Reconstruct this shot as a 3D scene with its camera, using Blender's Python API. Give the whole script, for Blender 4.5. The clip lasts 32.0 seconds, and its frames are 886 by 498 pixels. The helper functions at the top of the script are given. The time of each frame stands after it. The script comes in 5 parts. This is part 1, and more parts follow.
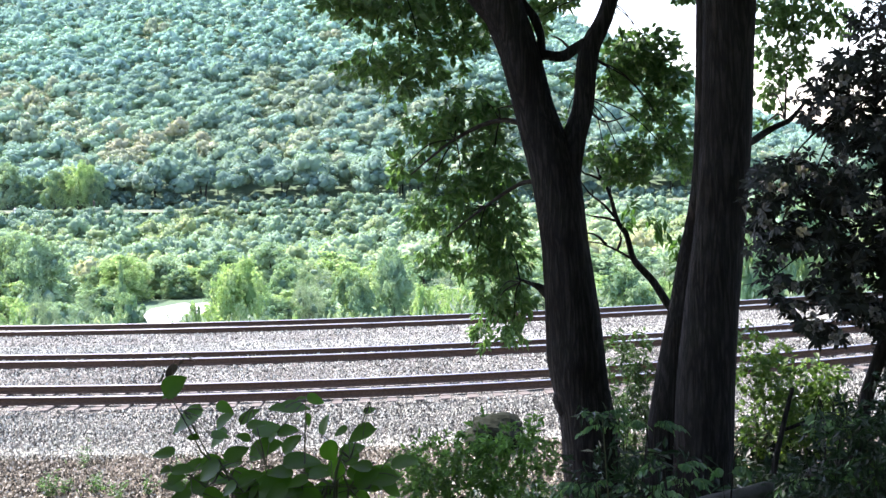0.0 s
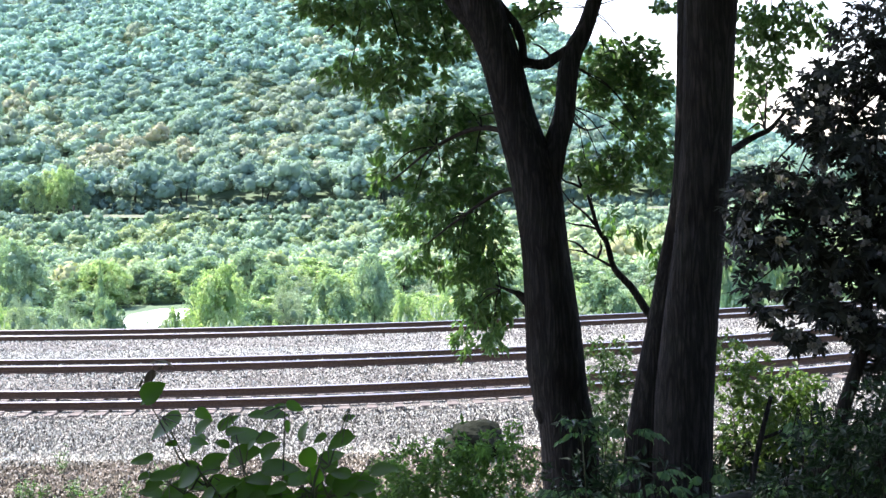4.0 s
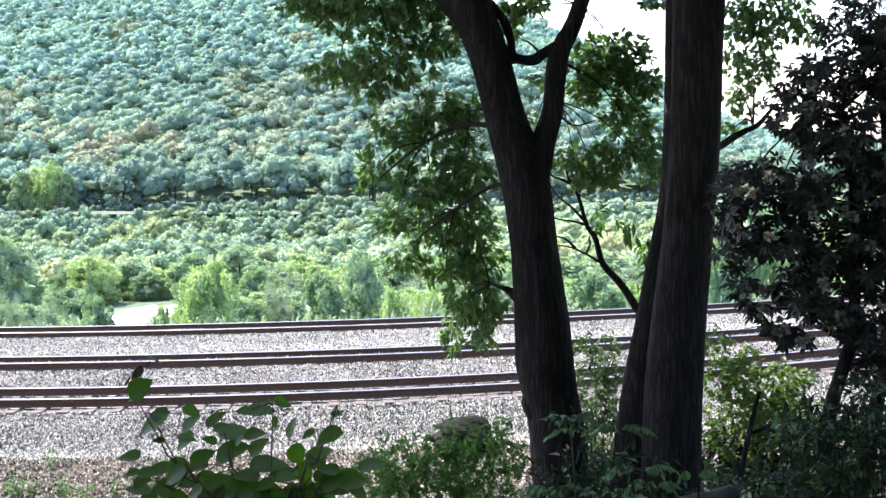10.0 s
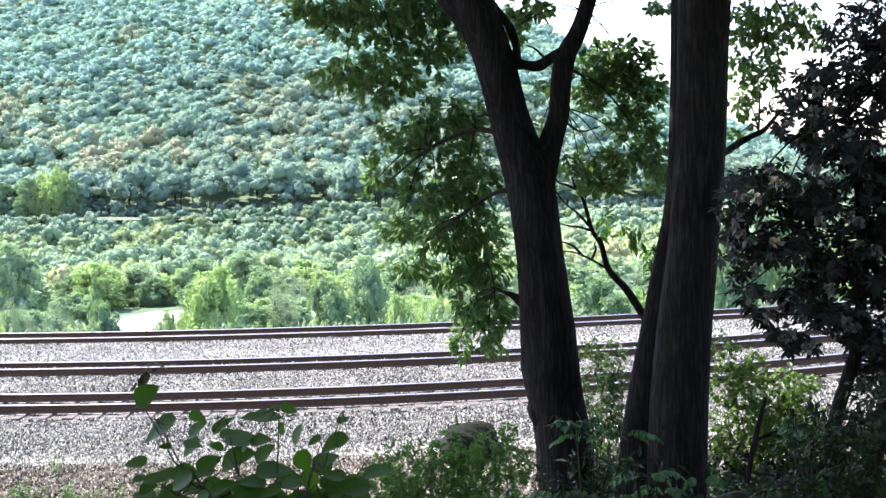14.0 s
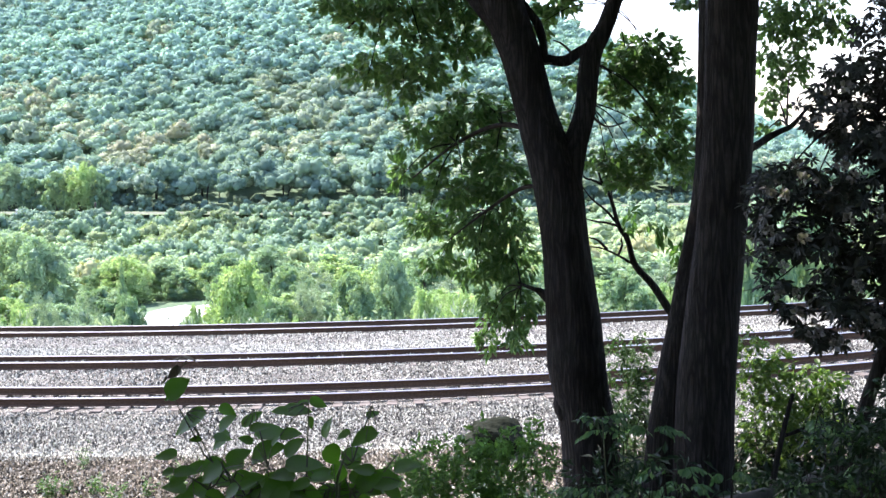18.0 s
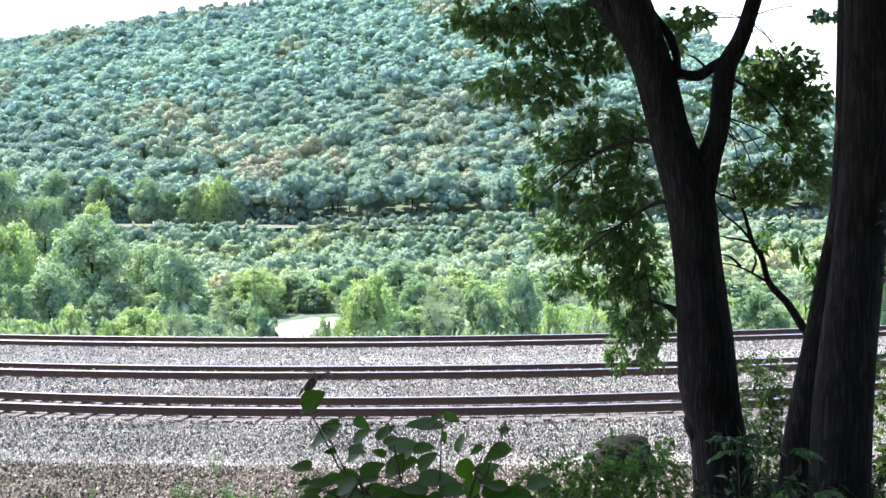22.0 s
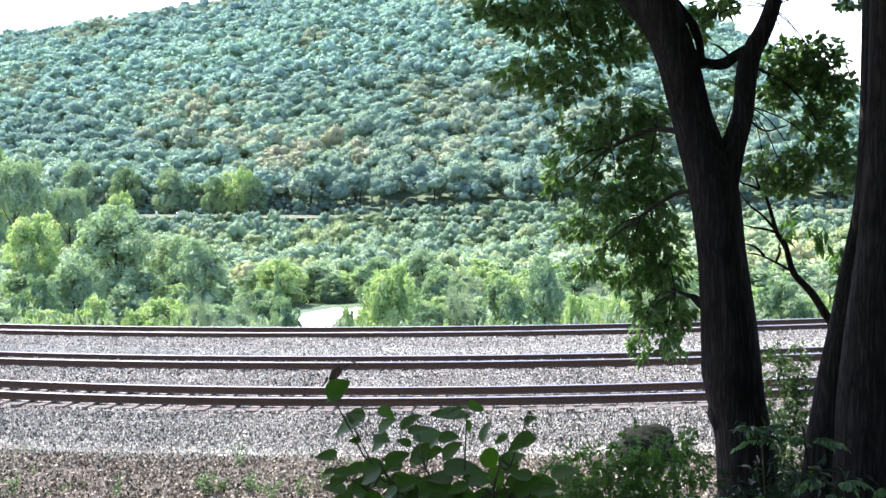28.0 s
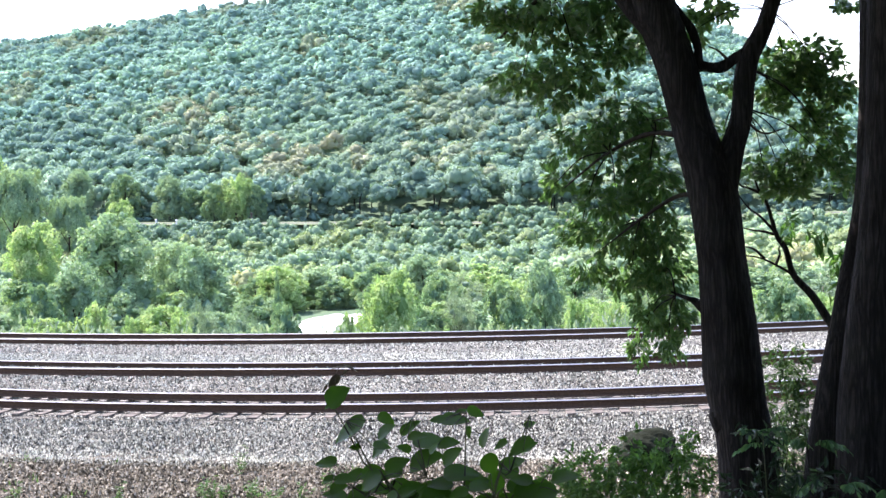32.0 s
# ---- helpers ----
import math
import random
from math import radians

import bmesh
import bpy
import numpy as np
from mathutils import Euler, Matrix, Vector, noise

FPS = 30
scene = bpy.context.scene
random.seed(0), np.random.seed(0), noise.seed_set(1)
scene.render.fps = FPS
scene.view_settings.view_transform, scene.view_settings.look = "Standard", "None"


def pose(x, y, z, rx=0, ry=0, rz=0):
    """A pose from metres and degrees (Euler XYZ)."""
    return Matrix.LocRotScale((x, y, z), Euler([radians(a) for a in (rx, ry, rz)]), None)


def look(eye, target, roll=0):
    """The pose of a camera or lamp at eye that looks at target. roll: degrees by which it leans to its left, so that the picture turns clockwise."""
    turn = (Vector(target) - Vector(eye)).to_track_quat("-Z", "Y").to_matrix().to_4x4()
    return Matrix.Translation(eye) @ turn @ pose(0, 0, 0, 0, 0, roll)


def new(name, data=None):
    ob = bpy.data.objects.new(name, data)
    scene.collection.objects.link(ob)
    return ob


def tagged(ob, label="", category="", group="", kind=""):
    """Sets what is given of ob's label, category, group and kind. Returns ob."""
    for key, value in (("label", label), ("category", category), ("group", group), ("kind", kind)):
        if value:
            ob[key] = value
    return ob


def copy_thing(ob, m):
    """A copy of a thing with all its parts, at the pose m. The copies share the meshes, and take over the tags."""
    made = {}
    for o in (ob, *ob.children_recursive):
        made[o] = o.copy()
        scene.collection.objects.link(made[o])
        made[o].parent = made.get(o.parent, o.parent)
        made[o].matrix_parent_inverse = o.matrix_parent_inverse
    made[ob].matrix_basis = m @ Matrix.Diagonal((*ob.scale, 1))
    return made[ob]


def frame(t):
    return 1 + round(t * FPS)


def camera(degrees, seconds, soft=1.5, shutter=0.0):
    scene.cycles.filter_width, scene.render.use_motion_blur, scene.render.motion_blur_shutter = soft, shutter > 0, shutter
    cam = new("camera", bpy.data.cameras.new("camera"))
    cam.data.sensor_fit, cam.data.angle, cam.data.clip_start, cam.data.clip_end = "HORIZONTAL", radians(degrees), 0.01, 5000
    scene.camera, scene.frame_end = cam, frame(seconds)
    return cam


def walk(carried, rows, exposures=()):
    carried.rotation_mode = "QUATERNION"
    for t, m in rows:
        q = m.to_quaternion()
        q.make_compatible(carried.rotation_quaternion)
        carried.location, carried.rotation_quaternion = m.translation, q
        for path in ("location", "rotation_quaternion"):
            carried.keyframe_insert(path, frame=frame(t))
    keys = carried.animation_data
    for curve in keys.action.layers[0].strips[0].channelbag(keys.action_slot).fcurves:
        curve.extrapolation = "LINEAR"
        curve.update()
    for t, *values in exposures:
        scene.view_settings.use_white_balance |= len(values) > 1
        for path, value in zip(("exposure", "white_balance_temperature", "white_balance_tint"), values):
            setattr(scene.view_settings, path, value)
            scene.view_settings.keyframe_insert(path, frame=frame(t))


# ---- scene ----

cam = camera(36.0, 32.0, soft=1.5)
PATH = [
    (0.0, -0.0006, 0.1795, 5.2668, 85.801, 1.821, 0.045),
    (0.5, 0.0006, 0.1795, 5.2665, 85.707, 1.998, -0.341),
    (1.0, 0.0014, 0.1795, 5.2666, 85.731, 1.849, -0.599),
    (1.5, 0.0024, 0.1795, 5.2668, 85.777, 1.919, -0.897),
    (2.0, 0.0029, 0.1795, 5.2668, 85.778, 1.942, -1.075),
    (2.5, 0.0031, 0.1795, 5.2671, 85.878, 1.700, -1.097),
    (3.0, 0.0028, 0.1795, 5.2671, 85.880, 1.328, -0.980),
    (3.5, 0.0022, 0.1795, 5.2674, 85.973, 1.362, -0.787),
    (5.5, 0.0020, 0.1796, 5.2679, 86.153, 1.534, -0.746),
    (6.0, 0.0022, 0.1796, 5.2675, 86.016, 1.290, -0.788),
    (6.5, 0.0027, 0.1795, 5.2672, 85.928, 1.463, -0.971),
    (7.0, 0.0033, 0.1795, 5.2673, 85.955, 1.522, -1.169),
    (7.5, 0.0034, 0.1795, 5.2673, 85.948, 1.541, -1.206),
    (8.0, 0.0034, 0.1795, 5.2673, 85.937, 1.609, -1.207),
    (8.5, 0.0032, 0.1795, 5.2672, 85.917, 1.528, -1.126),
    (9.0, 0.0033, 0.1795, 5.2671, 85.892, 1.446, -1.151),
    (9.5, 0.0034, 0.1795, 5.2671, 85.890, 1.438, -1.177),
    (10.0, 0.0034, 0.1795, 5.2671, 85.889, 1.499, -1.205),
    (10.5, 0.0032, 0.1795, 5.2672, 85.918, 1.684, -1.152),
    (11.0, 0.0029, 0.1795, 5.2670, 85.855, 1.801, -1.045),
    (11.5, 0.0029, 0.1795, 5.2676, 86.042, 1.632, -1.036),
    (12.0, 0.0028, 0.1796, 5.2678, 86.111, 1.650, -1.004),
    (12.5, 0.0028, 0.1796, 5.2677, 86.093, 1.638, -1.011),
    (13.0, 0.0026, 0.1796, 5.2680, 86.168, 1.501, -0.920),
    (13.5, 0.0026, 0.1796, 5.2677, 86.093, 1.546, -0.945),
    (14.0, 0.0027, 0.1796, 5.2679, 86.135, 1.552, -0.978),
    (14.5, 0.0027, 0.1796, 5.2681, 86.200, 1.586, -0.980),
    (16.5, 0.0033, 0.1795, 5.2672, 85.909, 1.787, -1.173),
    (17.0, 0.0033, 0.1795, 5.2671, 85.884, 1.863, -1.171),
    (17.5, 0.0029, 0.1795, 5.2669, 85.837, 1.670, -1.033),
    (18.0, -0.0007, 0.1796, 5.2673, 85.962, 1.470, 0.112),
    (18.5, -0.0103, 0.1793, 5.2678, 86.113, 1.395, 3.202),
    (19.0, -0.0149, 0.1790, 5.2688, 86.443, 1.624, 4.652),
    (19.5, -0.0176, 0.1788, 5.2690, 86.505, 1.820, 5.498),
    (20.0, -0.0182, 0.1787, 5.2690, 86.495, 1.644, 5.702),
    (20.5, -0.0183, 0.1787, 5.2688, 86.444, 1.354, 5.760),
    (21.0, -0.0180, 0.1788, 5.2692, 86.565, 1.197, 5.682),
    (21.5, -0.0177, 0.1788, 5.2695, 86.655, 1.281, 5.566),
    (22.0, -0.0175, 0.1789, 5.2697, 86.714, 1.313, 5.503),
    (22.5, -0.0174, 0.1789, 5.2698, 86.747, 1.315, 5.476),
    (23.0, -0.0174, 0.1789, 5.2696, 86.695, 1.366, 5.481),
    (23.5, -0.0173, 0.1789, 5.2694, 86.633, 1.314, 5.450),
    (24.0, -0.0171, 0.1788, 5.2683, 86.288, 0.986, 5.391),
    (24.5, -0.0168, 0.1788, 5.2674, 85.985, 1.663, 5.248),
    (26.5, -0.0168, 0.1788, 5.2684, 86.296, 1.593, 5.257),
    (27.0, -0.0175, 0.1788, 5.2681, 86.198, 1.491, 5.480),
    (27.5, -0.0192, 0.1786, 5.2681, 86.193, 1.429, 6.047),
    (28.0, -0.0204, 0.1785, 5.2684, 86.318, 1.455, 6.440),
    (28.5, -0.0206, 0.1784, 5.2682, 86.244, 1.427, 6.476),
    (29.0, -0.0204, 0.1785, 5.2684, 86.298, 1.859, 6.400),
    (29.5, -0.0202, 0.1785, 5.2687, 86.402, 1.782, 6.357),
    (30.0, -0.0202, 0.1785, 5.2687, 86.413, 1.757, 6.352),
    (30.5, -0.0199, 0.1785, 5.2687, 86.387, 1.716, 6.263),
    (31.0, -0.0199, 0.1785, 5.2687, 86.386, 1.782, 6.259),
    (31.5, -0.0201, 0.1785, 5.2688, 86.432, 1.838, 6.312),
    (32.0, -0.0204, 0.1785, 5.2691, 86.538, 1.935, 6.406),
]
walk(cam, [(t, pose(x, y, z, rx, ry, rz)) for t, x, y, z, rx, ry, rz in PATH], [(0, 2.2, 6250, 26), (17.5, 2.2, 6250, 26), (19.5, 2.0, 6250, 26), (32, 2.0, 6250, 26)])

# ---- light ----
SUN_AZIMUTH, SUN_HEIGHT = radians(-52), radians(55)
world = bpy.data.worlds.new("world")
scene.world = world
world.use_nodes = True
sky = world.node_tree.nodes.new("ShaderNodeTexSky")
sky.sky_type, sky.sun_disc = "NISHITA", False
sky.sun_elevation, sky.sun_rotation = SUN_HEIGHT, SUN_AZIMUTH
sky.air_density, sky.dust_density, sky.ozone_density = 1.0, 1.2, 1.0
back = world.node_tree.nodes["Background"]
back.inputs["Strength"].default_value = 0.16
world.node_tree.links.new(sky.outputs[0], back.inputs["Color"])
sun = new("sun", bpy.data.lights.new("sun", "SUN"))
sun.data.energy, sun.data.angle, sun.data.color = 4.6, radians(0.5), (1.0, 0.95, 0.87)
sun.matrix_basis = look((math.sin(SUN_AZIMUTH) * math.cos(SUN_HEIGHT), math.cos(SUN_AZIMUTH) * math.cos(SUN_HEIGHT), math.sin(SUN_HEIGHT)), (0, 0, 0))

# ---- materials ----


def material(name, rough=0.8, spec=0.3, metal=0.0):
    m = bpy.data.materials.new(name)
    m.use_nodes = True
    b = m.node_tree.nodes["Principled BSDF"]
    b.inputs["Roughness"].default_value = rough
    b.inputs["Specular IOR Level"].default_value = spec
    b.inputs["Metallic"].default_value = metal
    return m, m.node_tree, b


def node(nt, kind, **values):
    n = nt.nodes.new(kind)
    for key, value in values.items():
        n.inputs[key].default_value = value
    return n


def ramp(nt, source, stops):
    r = nt.nodes.new("ShaderNodeValToRGB")
    while len(r.color_ramp.elements) < len(stops):
        r.color_ramp.elements.new(0.5)
    for e, (at, c) in zip(r.color_ramp.elements, stops):
        e.position, e.color = at, (*c, 1)
    nt.links.new(source, r.inputs[0])
    return r.outputs[0]


def mixed(nt, kind, fac, a, b):
    n = nt.nodes.new("ShaderNodeMix")
    n.data_type, n.blend_type = "RGBA", kind
    for sock, v in ((n.inputs[0], fac), (n.inputs[6], a), (n.inputs[7], b)):
        if hasattr(v, "is_linked"):
            nt.links.new(v, sock)
        else:
            sock.default_value = v if isinstance(v, float) else (*v, 1)
    return n.outputs[2]


def where(nt, scale=(1, 1, 1)):
    c = nt.nodes.new("ShaderNodeTexCoord")
    m = node(nt, "ShaderNodeMapping", Scale=scale)
    nt.links.new(c.outputs["Object"], m.inputs[0])
    return m.outputs[0]


def noise_at(nt, vec, scale, detail=5.0, rough=0.6):
    n = node(nt, "ShaderNodeTexNoise", Scale=scale, Detail=detail, Roughness=rough)
    nt.links.new(vec, n.inputs["Vector"])
    return n.outputs["Fac"]


def bump(nt, b, height, strength, distance):
    n = node(nt, "ShaderNodeBump", Strength=strength, Distance=distance)
    nt.links.new(height, n.inputs["Height"])
    nt.links.new(n.outputs[0], b.inputs["Normal"])


def foliage(name, stops, through_light=0.35, rough=0.5, spec=0.35, vary=0.0):
    """Leaves: a colour for each leaf or crown, part of the light passing through."""
    m, nt, b = material(name, rough, spec)
    g = nt.nodes.new("ShaderNodeAttribute")
    g.attribute_name = "tone"
    tone = g.outputs["Fac"]
    if vary:
        own, add = nt.nodes.new("ShaderNodeObjectInfo"), nt.nodes.new("ShaderNodeMath")
        add.operation = "MULTIPLY_ADD"
        nt.links.new(own.outputs["Random"], add.inputs[0])
        add.inputs[1].default_value = vary
        nt.links.new(tone, add.inputs[2])
        tone = add.outputs[0]
    col = ramp(nt, tone, stops)
    nt.links.new(col, b.inputs["Base Color"])
    if through_light:
        t = nt.nodes.new("ShaderNodeBsdfTranslucent")
        nt.links.new(mixed(nt, "MULTIPLY", 1.0, col, (1.35, 1.55, 0.8)), t.inputs[0])
        x = node(nt, "ShaderNodeMixShader", Fac=through_light)
        nt.links.new(b.outputs[0], x.inputs[1])
        nt.links.new(t.outputs[0], x.inputs[2])
        nt.links.new(x.outputs[0], nt.nodes["Material Output"].inputs[0])
    return m


def grainy(name, stops, scale, rough=0.85, relief=0.5, distance=0.02, stretch=(1, 1, 1), spec=0.3, metal=0.0, broad=None):
    """A surface with grain at a fine scale and patches at a broad one."""
    m, nt, b = material(name, rough, spec, metal)
    v = where(nt, stretch)
    n = noise_at(nt, v, scale, 8.0, 0.65)
    col = ramp(nt, n, stops)
    if broad:
        p = noise_at(nt, v, broad, 3.0, 0.5)
        col = mixed(nt, "MULTIPLY", 1.0, col, ramp(nt, p, ((0.3, (0.65, 0.62, 0.6)), (0.7, (1.2, 1.2, 1.2)))))
    nt.links.new(col, b.inputs["Base Color"])
    bump(nt, b, n, relief, distance)
    return m


def fissured(name, stops):
    """Bark: long plates between vertical fissures, with a fine grain and broad stains."""
    m, nt, b = material(name, 0.95, 0.12)
    v = where(nt, (1.0, 1.0, 0.1))
    warp = node(nt, "ShaderNodeTexNoise", Scale=9.0, Detail=5.0)
    nt.links.new(v, warp.inputs["Vector"])
    bent = mixed(nt, "LINEAR_LIGHT", 0.12, v, warp.outputs["Color"])
    cells = node(nt, "ShaderNodeTexVoronoi", Scale=19.0)
    cells.feature = "DISTANCE_TO_EDGE"
    nt.links.new(bent, cells.inputs["Vector"])
    plate = node(nt, "ShaderNodeMapRange")
    plate.inputs["From Max"].default_value = 0.28
    nt.links.new(cells.outputs["Distance"], plate.inputs["Value"])
    fine = noise_at(nt, where(nt, (1, 1, 0.3)), 70.0, 6.0, 0.7)
    mul = nt.nodes.new("ShaderNodeMath")
    mul.operation = "MULTIPLY"
    nt.links.new(plate.outputs[0], mul.inputs[0])
    nt.links.new(fine, mul.inputs[1])
    lift = nt.nodes.new("ShaderNodeMath")
    lift.operation = "MULTIPLY_ADD"
    lift.inputs[1].default_value, lift.inputs[2].default_value = 1.5, 0.02
    nt.links.new(mul.outputs[0], lift.inputs[0])
    col = ramp(nt, lift.outputs[0], stops)
    stain = ramp(nt, noise_at(nt, where(nt), 2.2, 4.0, 0.55), ((0.35, (0.7, 0.66, 0.62)), (0.55, (1.0, 1.0, 1.0)), (0.75, (1.12, 1.2, 1.02))))
    nt.links.new(mixed(nt, "MULTIPLY", 1.0, col, stain), b.inputs["Base Color"])
    bump(nt, b, lift.outputs[0], 0.7, 0.016)
    return m


# the far greens are blued, the crest paled too: haze put into leaf colour
GREEN_HILL_HAZED = foliage("hazed_hill_leaves", ((0.0, (0.13, 0.215, 0.185)), (0.5, (0.17, 0.27, 0.212)), (1.0, (0.215, 0.315, 0.22))), 0.2, 0.9, 0.04)
GREEN_CREST_HAZED = foliage("hazed_crest_leaves", ((0.0, (0.18, 0.29, 0.265)), (0.5, (0.23, 0.365, 0.3)), (1.0, (0.275, 0.41, 0.31))), 0.2, 0.9, 0.04)
# darker copy of the hill greens: the foot's blue shade put into the colour
GREEN_FOOT_SHADED = foliage("shaded_foot_leaves", ((0.0, (0.09, 0.15, 0.13)), (0.5, (0.135, 0.215, 0.165)), (1.0, (0.19, 0.27, 0.18))), 0.2, 0.9, 0.04)
GREEN_WARM = foliage("turning_leaves", ((0.0, (0.17, 0.24, 0.18)), (0.6, (0.225, 0.28, 0.185)), (1.0, (0.27, 0.28, 0.185))), 0.2, 0.85, 0.06)
GREEN_BANK = foliage("bank_leaves", ((0.0, (0.14, 0.22, 0.16)), (0.5, (0.215, 0.31, 0.195)), (1.0, (0.29, 0.355, 0.195))), 0.25, 0.85, 0.06)
GREEN_BANK_WARM = foliage("bank_leaves_warm", ((0.0, (0.14, 0.2, 0.12)), (0.6, (0.22, 0.285, 0.14)), (1.0, (0.3, 0.31, 0.16))), 0.25, 0.85, 0.06)
GREEN_TREE = foliage("valley_leaves", ((0.0, (0.17, 0.26, 0.175)), (0.5, (0.26, 0.36, 0.225)), (1.0, (0.35, 0.42, 0.25))), 0.24, 0.75, 0.06, vary=0.2)
GREEN_DEEP = foliage("deep_leaves", ((0.0, (0.125, 0.205, 0.13)), (0.5, (0.19, 0.29, 0.165)), (1.0, (0.29, 0.36, 0.185))), 0.24, 0.75, 0.06, vary=0.2)
GREEN_BRIGHT = foliage("bright_leaves", ((0.0, (0.17, 0.27, 0.115)), (0.5, (0.285, 0.39, 0.185)), (1.0, (0.43, 0.48, 0.27))), 0.32, 0.75, 0.06, vary=0.2)
GREEN_GREY = foliage("willow_leaves", ((0.0, (0.137, 0.201, 0.142)), (0.5, (0.205, 0.266, 0.186)), (1.0, (0.300, 0.342, 0.243))), 0.24, 0.75, 0.06, vary=0.2)
GREEN_NEAR = foliage("shade_leaves", ((0.0, (0.07, 0.145, 0.055)), (0.6, (0.115, 0.21, 0.075)), (1.0, (0.185, 0.27, 0.1))), 0.33, 0.45, 0.35)
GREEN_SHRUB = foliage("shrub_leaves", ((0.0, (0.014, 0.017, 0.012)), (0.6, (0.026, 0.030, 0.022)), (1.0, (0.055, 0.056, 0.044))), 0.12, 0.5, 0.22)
FADED = foliage("faded_petals", ((0.0, (0.09, 0.085, 0.08)), (1.0, (0.21, 0.2, 0.19))), 0.2, 0.8, 0.1)
GREEN_UNDER = foliage("understory_leaves", ((0.0, (0.034, 0.08, 0.025)), (0.6, (0.06, 0.13, 0.033)), (1.0, (0.1, 0.18, 0.042))), 0.4, 0.5, 0.35)
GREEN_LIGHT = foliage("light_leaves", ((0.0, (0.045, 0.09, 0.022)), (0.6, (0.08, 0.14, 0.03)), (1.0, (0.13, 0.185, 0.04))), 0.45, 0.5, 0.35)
# near black: the bank's deep shade is partly put into this colour
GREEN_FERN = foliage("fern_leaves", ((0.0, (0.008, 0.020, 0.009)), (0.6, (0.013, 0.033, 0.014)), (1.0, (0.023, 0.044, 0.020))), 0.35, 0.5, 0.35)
GREEN_SEED = foliage("seedling_leaves", ((0.0, (0.042, 0.1, 0.046)), (0.6, (0.075, 0.16, 0.065)), (1.0, (0.13, 0.23, 0.085))), 0.4, 0.5, 0.35, vary=1.0)
GREEN_BUSH = foliage("bush_leaves", ((0.0, (0.055, 0.12, 0.034)), (0.6, (0.095, 0.19, 0.048)), (1.0, (0.15, 0.26, 0.06))), 0.42, 0.5, 0.3)
# darker copy of the bush leaves, with the shade between the trunks in its colour
GREEN_SHADE = foliage("shaded_bush_leaves", ((0.0, (0.022, 0.05, 0.02)), (0.6, (0.04, 0.08, 0.026)), (1.0, (0.075, 0.125, 0.036))), 0.35, 0.5, 0.3)
GREEN_PLANT = foliage("shoot_leaf", ((0.0, (0.055, 0.135, 0.014)), (1.0, (0.075, 0.165, 0.02))), 0.5, 0.45, 0.3)
STEM = grainy("green_stem", ((0.3, (0.05, 0.07, 0.03)), (0.7, (0.1, 0.1, 0.05))), 30.0, 0.8)
STRAW = grainy("withered_leaf", ((0.3, (0.16, 0.125, 0.085)), (0.7, (0.32, 0.265, 0.19))), 60.0, 0.9, 0.4, 0.002)
DEADWOOD = grainy("dead_wood", ((0.3, (0.035, 0.036, 0.03)), (0.7, (0.095, 0.092, 0.08))), 12.0, 0.95, 0.6, 0.01)
VERGE = grainy("dry_verge", ((0.3, (0.065, 0.097, 0.044)), (0.7, (0.122, 0.150, 0.080))), 0.4, 0.95, 0.3, 0.1)
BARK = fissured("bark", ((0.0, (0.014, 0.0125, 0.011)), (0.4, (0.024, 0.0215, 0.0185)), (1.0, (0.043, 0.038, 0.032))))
TWIG = grainy("twig_bark", ((0.3, (0.03, 0.024, 0.018)), (0.7, (0.08, 0.065, 0.05))), 30.0, 0.95)
SOIL = grainy("leaf_litter_soil", ((0.36, (0.018, 0.015, 0.010)), (0.5, (0.075, 0.064, 0.043)), (0.64, (0.22, 0.195, 0.135))), 24.0, 0.95, 1.0, 0.06, broad=0.6)
FLOOR = grainy("forest_floor", ((0.3, (0.04, 0.075, 0.04)), (0.7, (0.08, 0.13, 0.06))), 0.25, 0.95, 0.4, 0.5)
GRAVEL = grainy("ballast_bed", ((0.42, (0.015, 0.016, 0.013)), (0.5, (0.068, 0.069, 0.055)), (0.6, (0.319, 0.320, 0.262))), 24.0, 0.9, 1.0, 0.05, broad=0.5)
STONE = foliage("ballast_stone", ((0.0, (0.012, 0.012, 0.010)), (0.32, (0.070, 0.069, 0.055)), (0.62, (0.246, 0.245, 0.192)), (1.0, (0.686, 0.676, 0.539))), 0.0, 0.9, 0.2)
LITTER = foliage("stone_chips", ((0.0, (0.02, 0.017, 0.011)), (0.4, (0.085, 0.074, 0.05)), (0.75, (0.24, 0.21, 0.145)), (1.0, (0.55, 0.51, 0.39))), 0.0, 0.95, 0.1)
RUST = grainy("rusty_rail_side", ((0.3, (0.045, 0.027, 0.016)), (0.7, (0.095, 0.06, 0.038))), 20.0, 0.85, 0.3, 0.004, spec=0.15)
STEEL = grainy("worn_rail_head", ((0.3, (0.36, 0.34, 0.32)), (0.7, (0.44, 0.42, 0.40))), 30.0, 0.4, 0.05, 0.001, metal=0.9)
TIE = grainy("weathered_tie", ((0.3, (0.055, 0.048, 0.04)), (0.7, (0.14, 0.125, 0.103))), 9.0, 0.95, 0.6, 0.01, (0.15, 1, 1))
PLATE = grainy("tie_plate_rust", ((0.3, (0.137, 0.125, 0.102)), (0.7, (0.260, 0.243, 0.204))), 25.0, 0.8, 0.3, 0.003)
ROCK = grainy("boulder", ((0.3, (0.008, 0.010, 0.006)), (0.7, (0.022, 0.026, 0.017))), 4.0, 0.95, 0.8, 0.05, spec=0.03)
PALE = grainy("pale_gravel", ((0.3, (0.55, 0.53, 0.52)), (0.7, (0.75, 0.74, 0.73))), 0.6, 0.9, 0.3, 0.05)
